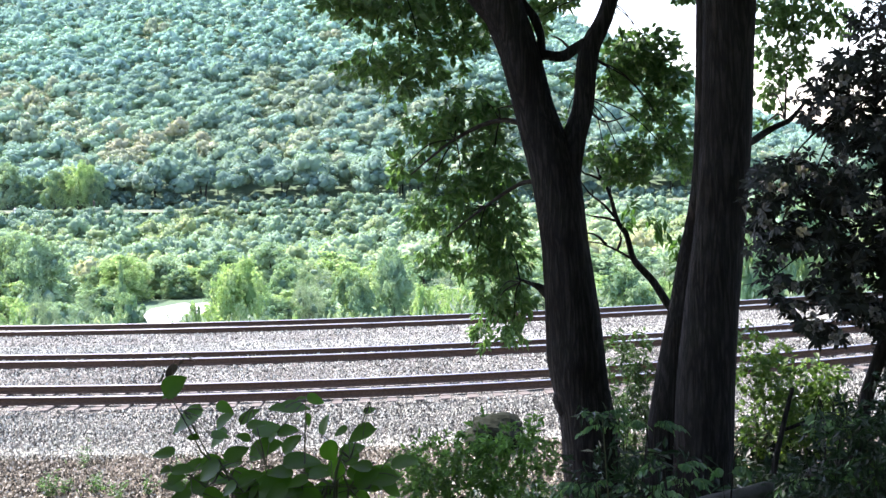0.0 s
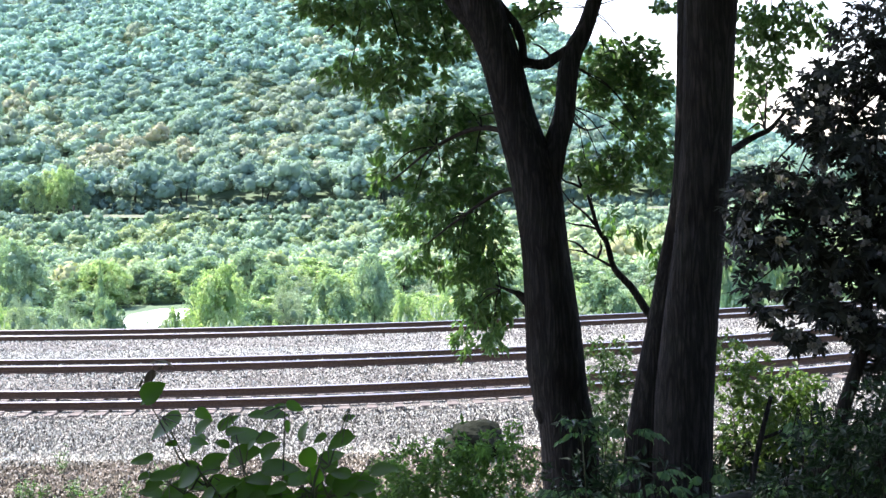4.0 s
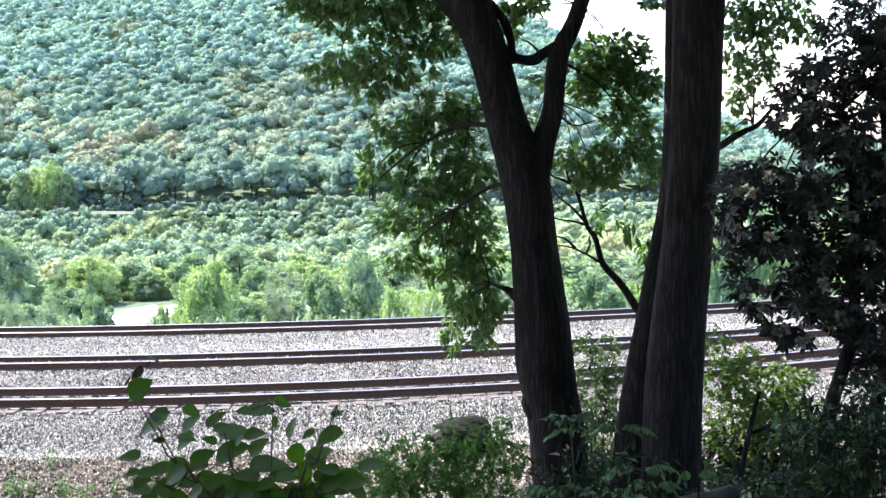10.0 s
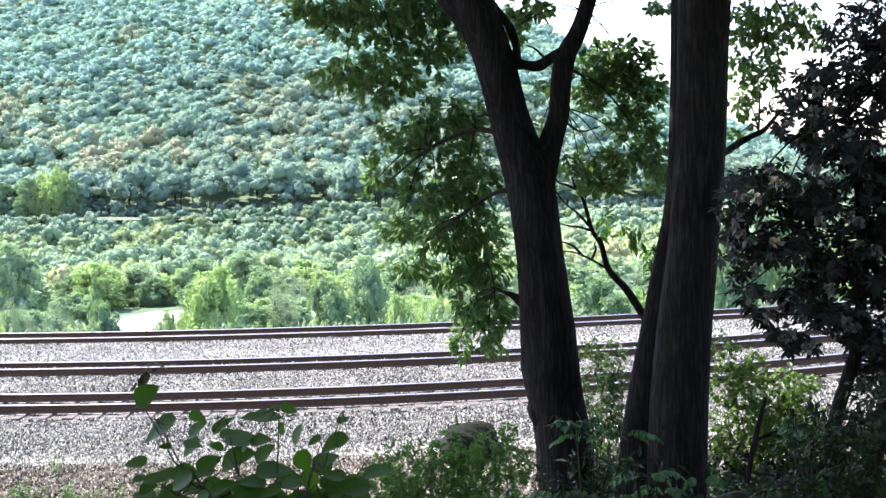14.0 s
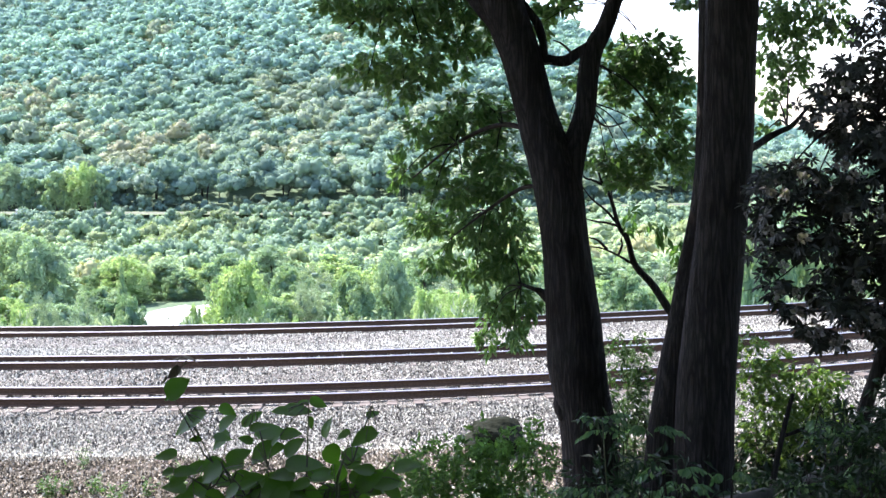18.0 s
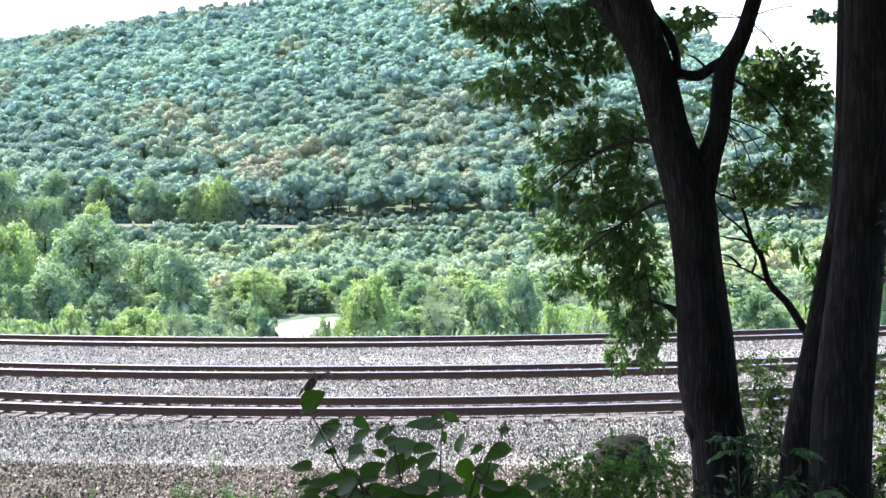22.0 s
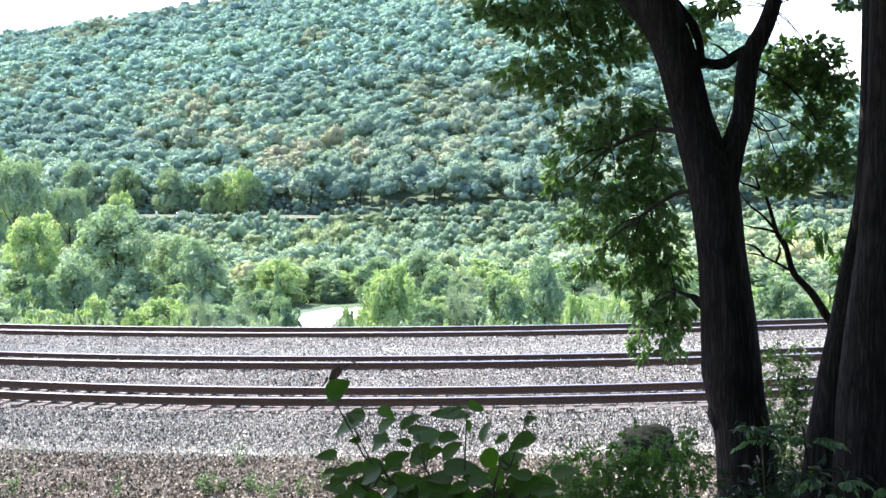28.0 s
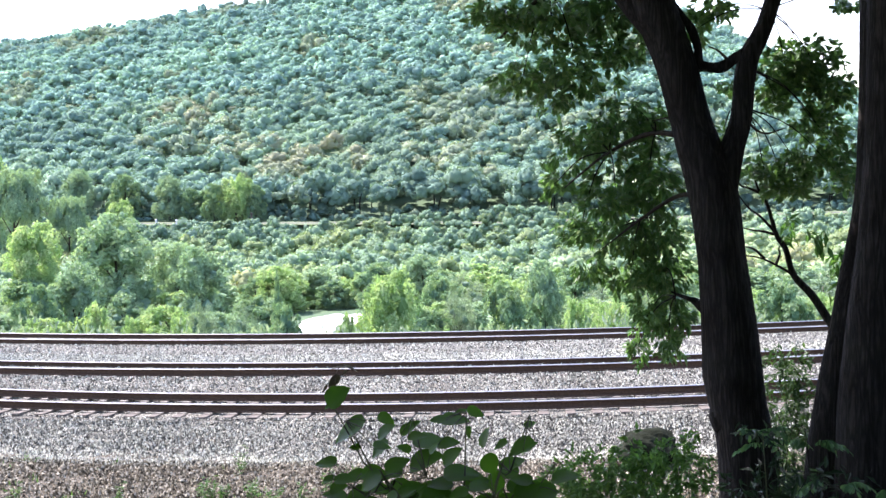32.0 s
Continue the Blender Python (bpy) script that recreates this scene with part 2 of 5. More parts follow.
ASPHALT = grainy("road_asphalt", ((0.3, (0.045, 0.048, 0.044)), (0.7, (0.075, 0.078, 0.07))), 2.0, 0.9, 0.2, 0.02)

# ---- mesh helpers ----


def raw(name, verts, faces, mat=None, smooth=False):
    """A mesh from an array of points and an array of faces with equally many corners."""
    verts, faces = np.asarray(verts, float), np.asarray(faces, int)
    me = bpy.data.meshes.new(name)
    me.vertices.add(len(verts))
    me.vertices.foreach_set("co", verts.ravel())
    k = faces.shape[1]
    me.loops.add(faces.size)
    me.loops.foreach_set("vertex_index", faces.ravel())
    me.polygons.add(len(faces))
    me.polygons.foreach_set("loop_start", np.arange(0, faces.size, k))
    me.update(calc_edges=True)
    me.polygons.foreach_set("use_smooth", np.full(len(faces), smooth))
    if mat:
        me.materials.append(mat)
    return me


def part(name, me, parent, label="", kind=""):
    ob = new(name, me)
    ob.parent = parent
    if label:
        ob["label"] = label
    if kind:
        ob["kind"] = kind
    return ob


def scatter(proto_v, proto_f, at, size, turn):
    """Copies of a small mesh, joined: one for each place, with its size (n or n x 3) and its turn about z."""
    at, size, turn = np.asarray(at), np.asarray(size), np.asarray(turn)
    if size.ndim == 1:
        size = np.repeat(size[:, None], 3, 1)
    c, s = np.cos(turn), np.sin(turn)
    v = proto_v[None] * size[:, None, :]
    x = v[..., 0] * c[:, None] - v[..., 1] * s[:, None]
    y = v[..., 0] * s[:, None] + v[..., 1] * c[:, None]
    out = np.stack([x, y, v[..., 2]], -1) + at[:, None, :]
    f = proto_f[None] + (np.arange(len(at)) * len(proto_v))[:, None, None]
    return out.reshape(-1, 3), f.reshape(-1, proto_f.shape[1])


def joined(lists):
    vs, fs, n = [], [], 0
    for v, f in lists:
        vs.append(v)
        fs.append(np.asarray(f) + n)
        n += len(v)
    return np.vstack(vs), np.vstack(fs)


def ico(level):
    bm = bmesh.new()
    bmesh.ops.create_icosphere(bm, subdivisions=level, radius=1)
    v = np.array([p.co for p in bm.verts])
    f = np.array([[p.index for p in q.verts] for q in bm.faces])
    bm.free()
    return v, f


def unit(a):
    return a / np.maximum(np.linalg.norm(a, axis=-1, keepdims=True), 1e-9)


def leaf_fan(at, way, up, length, width, fold=0.25):
    """Leaves joined: each a pointed blade of two faces folded along its rib, from its foot along its way."""
    n = len(at)
    way = unit(way)
    side = unit(np.cross(way, up))
    top = np.cross(side, way)
    length, width = np.broadcast_to(length, n)[:, None], np.broadcast_to(width, n)[:, None]
    tip = at + way * length - top * length * 0.12
    l = at + way * length * 0.42 - side * width * 0.5 + top * width * fold
    r = at + way * length * 0.42 + side * width * 0.5 + top * width * fold
    v = np.stack([at, r, tip, l], 1).reshape(-1, 3)
    i = np.arange(n)[:, None] * 4
    return v, np.vstack([i + (0, 1, 2), i + (0, 2, 3)])


def leaf_round(at, way, up, length, width, fold=0.2):
    """Broader leaves of four faces, rounded at both ends."""
    n = len(at)
    way = unit(way)
    side = unit(np.cross(way, up))
    top = np.cross(side, way)
    length, width = np.broadcast_to(length, n)[:, None], np.broadcast_to(width, n)[:, None]
    pts = [at]
    for u, w in ((0.25, 0.42), (0.65, 0.5), (1.0, 0.04)):
        pts.append(at + way * length * u + side * width * w + top * (width * w * fold - length * 0.14 * u * u))
    for u, w in ((0.65, 0.5), (0.25, 0.42)):
        pts.append(at + way * length * u - side * width * w + top * (width * w * fold - length * 0.14 * u * u))
    i = np.arange(n)[:, None] * 6
    return np.stack(pts, 1).reshape(-1, 3), np.vstack([i + (0, 1, 2), i + (0, 2, 3), i + (0, 3, 4), i + (0, 4, 5)])


def tube(points, radii, segs=10, rough=0.0, rng=None, ridges=0, steps=6):
    """A tapered, bending limb through a few nodes."""
    p, r = np.array(points, float), np.array(radii, float)
    t = np.linspace(0, len(p) - 1, (len(p) - 1) * steps + 1)
    k = np.arange(len(p))
    # smooth interpolation by Catmull-Rom
    i = np.minimum(t.astype(int), len(p) - 2)
    u = (t - i)[:, None]
    g = np.vstack([2 * p[0] - p[1], p, 2 * p[-1] - p[-2]])
    a, b, c, d = g[i], g[i + 1], g[i + 2], g[i + 3]
    q = 0.5 * (2 * b + (c - a) * u + (2 * a - 5 * b + 4 * c - d) * u ** 2 + (3 * b - a - 3 * c + d) * u ** 3)
    rad = np.interp(t, k, r)
    way = unit(np.gradient(q, axis=0))
    ref = np.array((0.05, 1.0, 0.1) if np.abs(way[:, 1]).max() < 0.8 else (0.1, 0.05, 1.0))
    e1 = unit(np.cross(np.broadcast_to(ref, way.shape), way))
    e2 = np.cross(way, e1)
    ang = np.linspace(0, 2 * np.pi, segs, endpoint=False)
    wob = np.ones((len(q), segs))
    if rough:
        ph = rng.uniform(0, 6.3, 4)
        z = np.linspace(0, 1, len(q))[:, None] * 9
        wob += rough * (np.sin(3 * ang + ph[0] + z * 0.6) + 0.7 * np.sin(5 * ang + ph[1] - z) + 0.5 * np.sin(2 * ang + z * 2 + ph[2]))
        if ridges:
            wob += rough * 0.9 * np.abs(np.sin(ridges * 0.5 * ang + np.sin(z * 1.7 + ph[3]) * 1.3)) + rng.normal(size=wob.shape) * rough * 0.25
    v = q[:, None] + (e1[:, None] * np.cos(ang)[None, :, None] + e2[:, None] * np.sin(ang)[None, :, None]) * (rad[:, None] * wob)[..., None]
    v = v.reshape(-1, 3)
    f = []
    j = np.arange(segs)
    for s in range(len(q) - 1):
        f.append(np.stack([s * segs + j, s * segs + (j + 1) % segs, (s + 1) * segs + (j + 1) % segs, (s + 1) * segs + j], 1))
    f = np.vstack(f)
    v = np.vstack([v, q[-1:]])
    top = np.stack([(len(q) - 1) * segs + j, (len(q) - 1) * segs + (j + 1) % segs, np.full(segs, len(v) - 1), np.full(segs, len(v) - 1)], 1)
    return v, f, top


def limb(name, points, radii, mat, parent, segs=10, label="", **more):
    v, f, top = tube(points, radii, segs, **more)
    me = bpy.data.meshes.new(name)
    me.from_pydata(v.tolist(), [], f.tolist() + top[:, :3].tolist())
    me.polygons.foreach_set("use_smooth", np.ones(len(me.polygons), bool))
    me.materials.append(mat)
    return part(name, me, parent, label)


# ---- the land ----
BEND_X, NEAREST = -4.32, 30.5
# each track: radius of its line, offset behind the nearest rail, heights of near and far rail
TRACKS = ((42.55, 0.0, -0.054, -0.061), (58.1, 4.1, 0.151, 0.097), (80.0, 12.3, -0.12, -0.124))
PROFILE = ((-80, 9), (-5, 4.3), (0, 3.62), (5, 2.9), (12, 1.95), (18, 0.1), (22, -0.85), (28.0, -0.85), (29.72, -0.36), (45.3, -0.36), (47.5, -1.6),
           (78, -14), (200, -15), (300, -27), (420, -29), (498, -25), (507, -16.8), (535, -16.6), (545, -14))
RIDGE = ((-1500, 60), (-700, 88), (-494, 109), (-350, 126), (-210, 142), (-100, 150), (0, 140), (100, 97), (167, 64), (267, 8), (420, -14), (1500, -20))


def side_rise(x):
    return np.clip(-40 - np.asarray(x, float), 0, 260) * 0.026


def lie(x, y):
    """The height of the ground."""
    x, y = np.asarray(x, float), np.asarray(y, float)
    bend = np.minimum((x - BEND_X) ** 2 / np.interp(y, (30, 44), (88, 160)), 10) * np.clip((90 - y) / 40, 0, 1)
    z = np.interp(y - bend, *zip(*PROFILE)) + side_rise(x) * np.clip((y - 300) / 190, 0, 1)
    # the ballast lies level with the tops of the ties
    gap = [y - (NEAREST + R - np.sqrt(np.maximum((R - off - 0.75) ** 2 - (x - BEND_X) ** 2, 1.0))) for R, off, _, _ in TRACKS]
    top = [(zn + zf) / 2 - 0.186 - d for (_, _, zn, zf), d in zip(TRACKS, (0.045, -0.012, -0.03))]
    u = np.clip((gap[0] - 1.4) / np.maximum(gap[0] - gap[1] - 2.8, 0.2), 0, 1)
    w = np.clip((gap[1] - 1.5) / 1.6, 0, 1)
    w2 = np.clip((gap[2] + 3.4) / 2.0, 0, 1)
    bed = top[0] * (1 - u) + top[1] * u
    bed = bed * (1 - w) + (top[1] - 0.3) * w
    bed = bed * (1 - w2) + top[2] * w2
    z = np.where((gap[0] > -1.4) & (gap[2] < 1.9), bed, z)
    ridge = np.interp(x * 1100 / np.maximum(y, 500), *zip(*RIDGE))
    u = np.clip((y - 540) / 560, 0, 1)
    hill = -15 + (ridge + 15) * (0.75 * u + 0.25 * u * u * (3 - 2 * u))
    hill = hill + side_rise(x) * np.clip(1 - u * 3, 0, 1)
    return np.where(y > 540, hill - np.clip(y - 1100, 0, 900) * 0.12, z)


def land():
    ys = np.concatenate([np.linspace(-80, -6, 12), np.linspace(-5, 27, 90), np.linspace(27.2, 50, 150), np.linspace(51, 100, 40), np.linspace(105, 560, 100), np.linspace(570, 1150, 50), np.linspace(1200, 4500, 12)])
    half = np.sign(np.linspace(-1, 1, 131)) * np.abs(np.linspace(-1, 1, 131)) ** 1.4
    X = half[None] * (45 + np.clip(ys, 0, None) * 0.95)[:, None]
    Y = np.repeat(ys[:, None], X.shape[1], 1)
    Z = lie(X, Y)
    rng = np.random.default_rng(4)
    rough = rng.normal(size=Z.shape)
    Z = Z + np.where(Y < 28, rough * 0.018, np.where(Y < 48, rough * 0.008, 0))
    n = X.shape[1]
    i = (np.arange(len(ys) - 1)[:, None] * n + np.arange(n - 1)[None]).ravel()
    f = np.stack([i, i + 1, i + n + 1, i + n], 1)
    me = raw("ground", np.stack([X, Y, Z], -1).reshape(-1, 3), f, None, True)
    for m in (SOIL, FLOOR, GRAVEL):
        me.materials.append(m)
    bend = np.minimum((X - BEND_X) ** 2 / np.interp(Y, (30, 44), (88, 160)), 10)
    c = (Y - bend)[:-1, :-1].ravel()
    edge = 27.9 + rough[:-1, :-1].ravel() * 0.12
    me.polygons.foreach_set("material_index", np.where(Y[:-1, :-1].ravel() > 60, 1, np.where(c > 46.2, 1, np.where(c > edge, 2, 0))))
    return tagged(new("ground", me), "brown leaf-littered bank, pale ballast bed and wooded valley", "ground", kind="structure")


land()

# ---- the tracks ----


def on_track(R, off, along):
    """Place and heading at that many metres along the line that lies off metres behind the nearest rail."""
    a = along / (R - off)
    return BEND_X + (R - off) * math.sin(a), NEAREST + R - (R - off) * math.cos(a), a


RAIL = ((-0.075, -0.186), (0.075, -0.186), (0.075, -0.174), (0.016, -0.150), (0.010, -0.06), (0.036, -0.042), (0.037, -0.014), (0.026, 0.0),
        (-0.026, 0.0), (-0.037, -0.014), (-0.036, -0.042), (-0.010, -0.06), (-0.016, -0.150), (-0.075, -0.174))


def rail(R, off, z, parent, reach=34.0):
    n = 70
    v = []
    for s in np.linspace(-reach, reach, n):
        x, y, a = on_track(R, off, s)
        for u, w in RAIL:
            v.append((x - math.sin(a) * u, y + math.cos(a) * u, z + w))
    k = len(RAIL)
    f = [[i * k + j, (i + 1) * k + j, (i + 1) * k + (j + 1) % k, i * k + (j + 1) % k] for i in range(n - 1) for j in range(k)]
    me = raw("rail", v, f, None, False)
    me.materials.append(RUST)
    me.materials.append(STEEL)
    me.polygons.foreach_set("material_index", [1 if q % k in (6, 7, 8) else 0 for q in range(len(f))])
    return part("rail", me, parent)


def block(name, sx, sy, sz, mat, jitter=0.0, bevel=0.01, seed=0):
    bm = bmesh.new()
    bmesh.ops.create_cube(bm, size=1)
    rng = random.Random(seed)
    for p in bm.verts:
        p.co = Vector((p.co.x * sx, p.co.y * sy, p.co.z * sz)) + Vector([rng.uniform(-1, 1) * jitter for _ in range(3)])
    bmesh.ops.bevel(bm, geom=bm.edges[:], offset=bevel, segments=1, affect="EDGES")
    me = bpy.data.meshes.new(name)
    bm.to_mesh(me)
    bm.free()
    me.materials.append(mat)
    return me


def lay_tracks():
    tie_meshes = [block("tie", 0.23, 2.6, 0.17, TIE, 0.008, 0.012, s) for s in range(4)]
    plate = block("tie_plate", 0.19, 0.36, 0.022, PLATE, 0.0, 0.004)
    rng = random.Random(2)
    for number, (R, off, zn, zf) in enumerate(TRACKS):
        track = tagged(new("railway_track"), ("railway track of rusty steel rails on weathered wooden ties", "railway track with dark rails on grey wooden ties beside the first", "far railway track with dark rails on pale ballast")[number], "railway track", "parallel railway tracks")
        rail(R, off, zn, track)
        rail(R, off + 1.5, zf, track)
        slope = math.atan2(zf - zn, 1.5)
        s = -30.0
        while s < 30.0:
            x, y, a = on_track(R, off + 0.75, s)
            t = part("tie", tie_meshes[rng.randrange(4)], track)
            t.matrix_basis = pose(x, y, (zn + zf) / 2 - 0.186 - 0.022 - 0.085, math.degrees(slope), 0, math.degrees(a) + rng.uniform(-1, 1))
            for side in (-0.75, 0.75):
                p = part("tie_plate", plate, t)
                p.matrix_basis = pose(0, side, 0.095)
            s += 0.59 + rng.uniform(-0.025, 0.025)


lay_tracks()

# ---- the far forest ----


def toned(me, tone):
    """Each face's share of its tree's own colour."""
    a = me.attributes.new("tone", "FLOAT", "FACE")
    a.data.foreach_set("value", tone)
    return me


def crown_model(rng, leaves, size, lobes):
    """A far crown of unit radius: leaf clumps over the lobes of a dome, round a close core, each with the way it faces."""
    c = unit(rng.normal(size=(lobes, 3)) + (0, 0, 0.4))
    c[:, 2] = np.maximum(c[:, 2], -0.25)
    c = c * rng.uniform(0.45, 0.68, (lobes, 1))
    rad = rng.uniform(0.26, 0.46, lobes)
    k = rng.choice(lobes, leaves * 3, p=rad ** 2 / (rad ** 2).sum())
    d = unit(rng.normal(size=(leaves * 3, 3)) + unit(c)[k] * 0.6 + (0, 0, 0.2))
    at = c[k] + d * (rad[k] * rng.uniform(0.85, 1.1, leaves * 3))[:, None]
    keep = ~(np.linalg.norm(at[:, None] - c[None], axis=2) < rad[None] * 0.8).any(1) & (at[:, 2] > -0.45)
    at, d = at[keep][:leaves], d[keep][:leaves]
    n = len(at)
    face = unit(d + rng.normal(size=d.shape) * 0.3)
    way = unit(np.cross(face, rng.normal(size=d.shape)) + (0, 0, -0.1))
    l = rng.uniform(0.6, 1.4, n) * size
    leaf_v, leaf_f = leaf_fan(at - way * l[:, None] * 0.5, way, face, l, l * 0.9, 0.1)
    ball_v, ball_f = ico(1)
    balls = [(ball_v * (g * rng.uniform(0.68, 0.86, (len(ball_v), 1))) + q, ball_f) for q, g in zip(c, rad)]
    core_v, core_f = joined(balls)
    bulge = np.tile(unit(ball_v), (lobes, 1))
    facing = np.vstack([unit(bulge * 0.6 + unit(core_v) * 0.4), np.repeat(unit(d * 0.65 + unit(at) * 0.35 + rng.normal(size=d.shape) * 0.2), 4, 0)])
    v, f = joined([(core_v, core_f), (leaf_v, leaf_f)])
    return v, f, facing, len(core_f)


def forest(name, label, mat, at, radius, rng, leaves, size, kinds=10, flat=0.8, lobes=11):
    lists, tones, facing = [], [], []
    pick = rng.integers(0, kinds, len(at))
    for k in range(kinds):
        v, f, face, core = crown_model(rng, leaves, size, lobes)
        here = pick == k
        if here.any():
            r, n = radius[here], int(here.sum())
            dims = np.stack([r * rng.uniform(0.85, 1.25, n), r * rng.uniform(0.85, 1.15, n), r * rng.uniform(0.75, 1.25, n) * flat], 1)
            turn = rng.uniform(0, 6.28, n)
            lists.append(scatter(v, f, at[here], dims, turn))
            facing.append(scatter(face, f, at[here] * 0, np.ones(n), turn)[0])
            patch = np.array([noise.noise((q[0] * 0.011, q[1] * 0.011, 4.0)) for q in at[here]]) * 0.75
            # bluish shade under the crest, put into the tone
            patch -= 0.3 * np.clip((at[here][:, 1] - 960) / 60, 0, 1) * np.clip((-200 - at[here][:, 0]) / 80, 0, 1)
            # cores get a slightly lower tone, for the shade inside each crown
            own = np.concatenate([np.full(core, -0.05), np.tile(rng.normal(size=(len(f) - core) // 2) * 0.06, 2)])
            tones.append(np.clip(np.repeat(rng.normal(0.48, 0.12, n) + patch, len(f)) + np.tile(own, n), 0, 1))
    v, f = joined(lists)
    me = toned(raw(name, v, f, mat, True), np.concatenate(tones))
    me.normals_split_custom_set_from_vertices(np.vstack(facing))
    return tagged(new(name, me), label, "forest", kind="stuff")


def spread(rng, y0, y1, step, left=-0.475, right=0.36):
    """Places over the land in view, about step metres apart."""
    out = []
    y = y0
    while y < y1:
        n = int((right - left) * y / step)
        x = (left + (np.arange(n) + rng.uniform(-0.45, 0.45, n)) / n * (right - left)) * y
        out.append(np.stack([x, y + rng.uniform(-0.5, 0.5, n) * step], 1))
        y += step * 0.9
    return np.vstack(out)


def grow_forests():
    rng = np.random.default_rng(11)
    p = spread(rng, 539, 1150, 6.7)
    r = np.clip(rng.lognormal(1.52, 0.28, len(p)), 2.4, 8.0)
    lift = 2.6 + r * rng.uniform(0.55, 1.05, len(p)) + 2.0 * np.clip((570 - p[:, 1]) / 20, 0, 1)
    at = np.column_stack([p + rng.normal(size=p.shape) * 1.6, lie(p[:, 0], p[:, 1]) + lift])
    warm = np.array([noise.noise((a * 0.012, b * 0.012, 3.0)) for a, b in p]) + rng.normal(size=len(p)) * 0.16
    band = np.exp(-((p[:, 1] - 640) / 70) ** 2) * np.exp(-((p[:, 0] + 60) / 110) ** 2)
    w = warm + band * 0.5 > 0.36
    foot = np.column_stack([np.arange(-265, 200, 3.3), rng.uniform(527, 538, 141)])
    foot[:, 0] += rng.uniform(-2, 2, 141)
    fr = rng.uniform(1.3, 2.7, 141)
    p, at, r = np.vstack([p, foot]), np.vstack([at, np.column_stack([foot, lie(foot[:, 0], foot[:, 1]) + fr * 0.4])]), np.concatenate([r, fr])
    w = np.concatenate([w, rng.uniform(0, 1, 141) < 0.12])
    hem = np.column_stack([np.arange(-300, 200, 3.4), rng.uniform(536, 546, 148)])
    hr = rng.uniform(1.2, 3.8, 148) + 1.4 * (hem[:, 0] < -120)
    p, at, r = np.vstack([p, hem]), np.vstack([at, np.column_stack([hem, lie(hem[:, 0], hem[:, 1]) + hr * rng.uniform(0.3, 0.9, 148)])]), np.concatenate([r, hr])
    w = np.concatenate([w, rng.uniform(0, 1, 148) < 0.1])
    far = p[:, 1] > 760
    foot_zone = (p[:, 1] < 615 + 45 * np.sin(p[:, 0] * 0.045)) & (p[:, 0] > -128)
    forest("hillside_forest", "dense green summer forest covering the upper mountainside, paled by haze", GREEN_CREST_HAZED, at[~w & far], r[~w & far], rng, 110, 0.21, flat=0.75, lobes=8)
    forest("hillside_forest", "dense forest on the foot of the mountain, hazed blue-green", GREEN_HILL_HAZED, at[~w & ~far & ~foot_zone], r[~w & ~far & ~foot_zone], rng, 210, 0.155, lobes=11)
    forest("hillside_forest", "trees along the mountain's foot above the road, coloured dark blue-green as in shade", GREEN_FOOT_SHADED, at[~w & foot_zone], r[~w & foot_zone], rng, 260, 0.135, flat=1.0, lobes=14)
    forest("turning_forest", "yellowing tree crowns among the green mountain forest", GREEN_WARM, at[w], r[w], rng, 210, 0.155, lobes=11)
    p = spread(rng, 318, 499, 4.9)
    r = np.clip(rng.lognormal(0.95, 0.32, len(p)), 1.4, 4.6)
    at = np.column_stack([p, lie(p[:, 0], p[:, 1]) + 0.8 + r * rng.uniform(0.3, 1.5, len(p))])
    # the woods rise in steps to the road's edge
    for back, low in ((0, 0.0), (5, 2.4), (10, 4.8), (16, 7.0)):
        n = 150
        rim = np.column_stack([np.linspace(-275, 220, n) + rng.uniform(-1.5, 1.5, n), 500 - back + rng.uniform(-3, 3, n)])
        tall = -15.4 + 2.0 * np.array([noise.noise((a * 0.05, 2.0, 0.0)) for a in rim[:, 0]]) + rng.normal(size=n) * 0.6 + side_rise(rim[:, 0]) + 4.6 * np.exp(-((rim[:, 0] + 30) / 42) ** 2)
        p, at = np.vstack([p, rim]), np.vstack([at, np.column_stack([rim, tall - 1.9 - low])])
        r = np.concatenate([r, rng.uniform(2.2, 3.6, n)])
    w = np.array([noise.noise((a * 0.03, b * 0.03, 7.0)) for a, b in p]) + rng.normal(size=len(p)) * 0.2
    forest("bank_forest", "low green woods on the bank below the road", GREEN_BANK, at[w < 0.2], r[w < 0.2], rng, 120, 0.19, flat=0.95)
    forest("bank_forest", "yellow-green low woods on the bank below the road", GREEN_BANK_WARM, at[w >= 0.2], r[w >= 0.2], rng, 120, 0.19, flat=0.95)
    # the edge of the mountain forest: bare trunks over the road
    lists = []
    for _ in range(70):
        x, y, h = rng.uniform(-260, 140), rng.uniform(537, 556), rng.uniform(5, 10)
        z = float(lie(x, y)) - 0.5
        v, f, _ = tube([(x, y, z), (x + rng.normal() * 0.3, y, z + h * 0.5), (x + rng.normal() * 0.7, y, z + h)], [0.28, 0.22, 0.15], 6, steps=2)
        lists.append((v, f))
    v, f = joined(lists)
    edge_mesh = raw("forest_edge_trunks", v, f, BARK)
    tagged(new("forest_edge_trunks", edge_mesh), "pale bare trunks at the shaded foot of the mountain forest", "tree trunks", kind="stuff")


grow_forests()


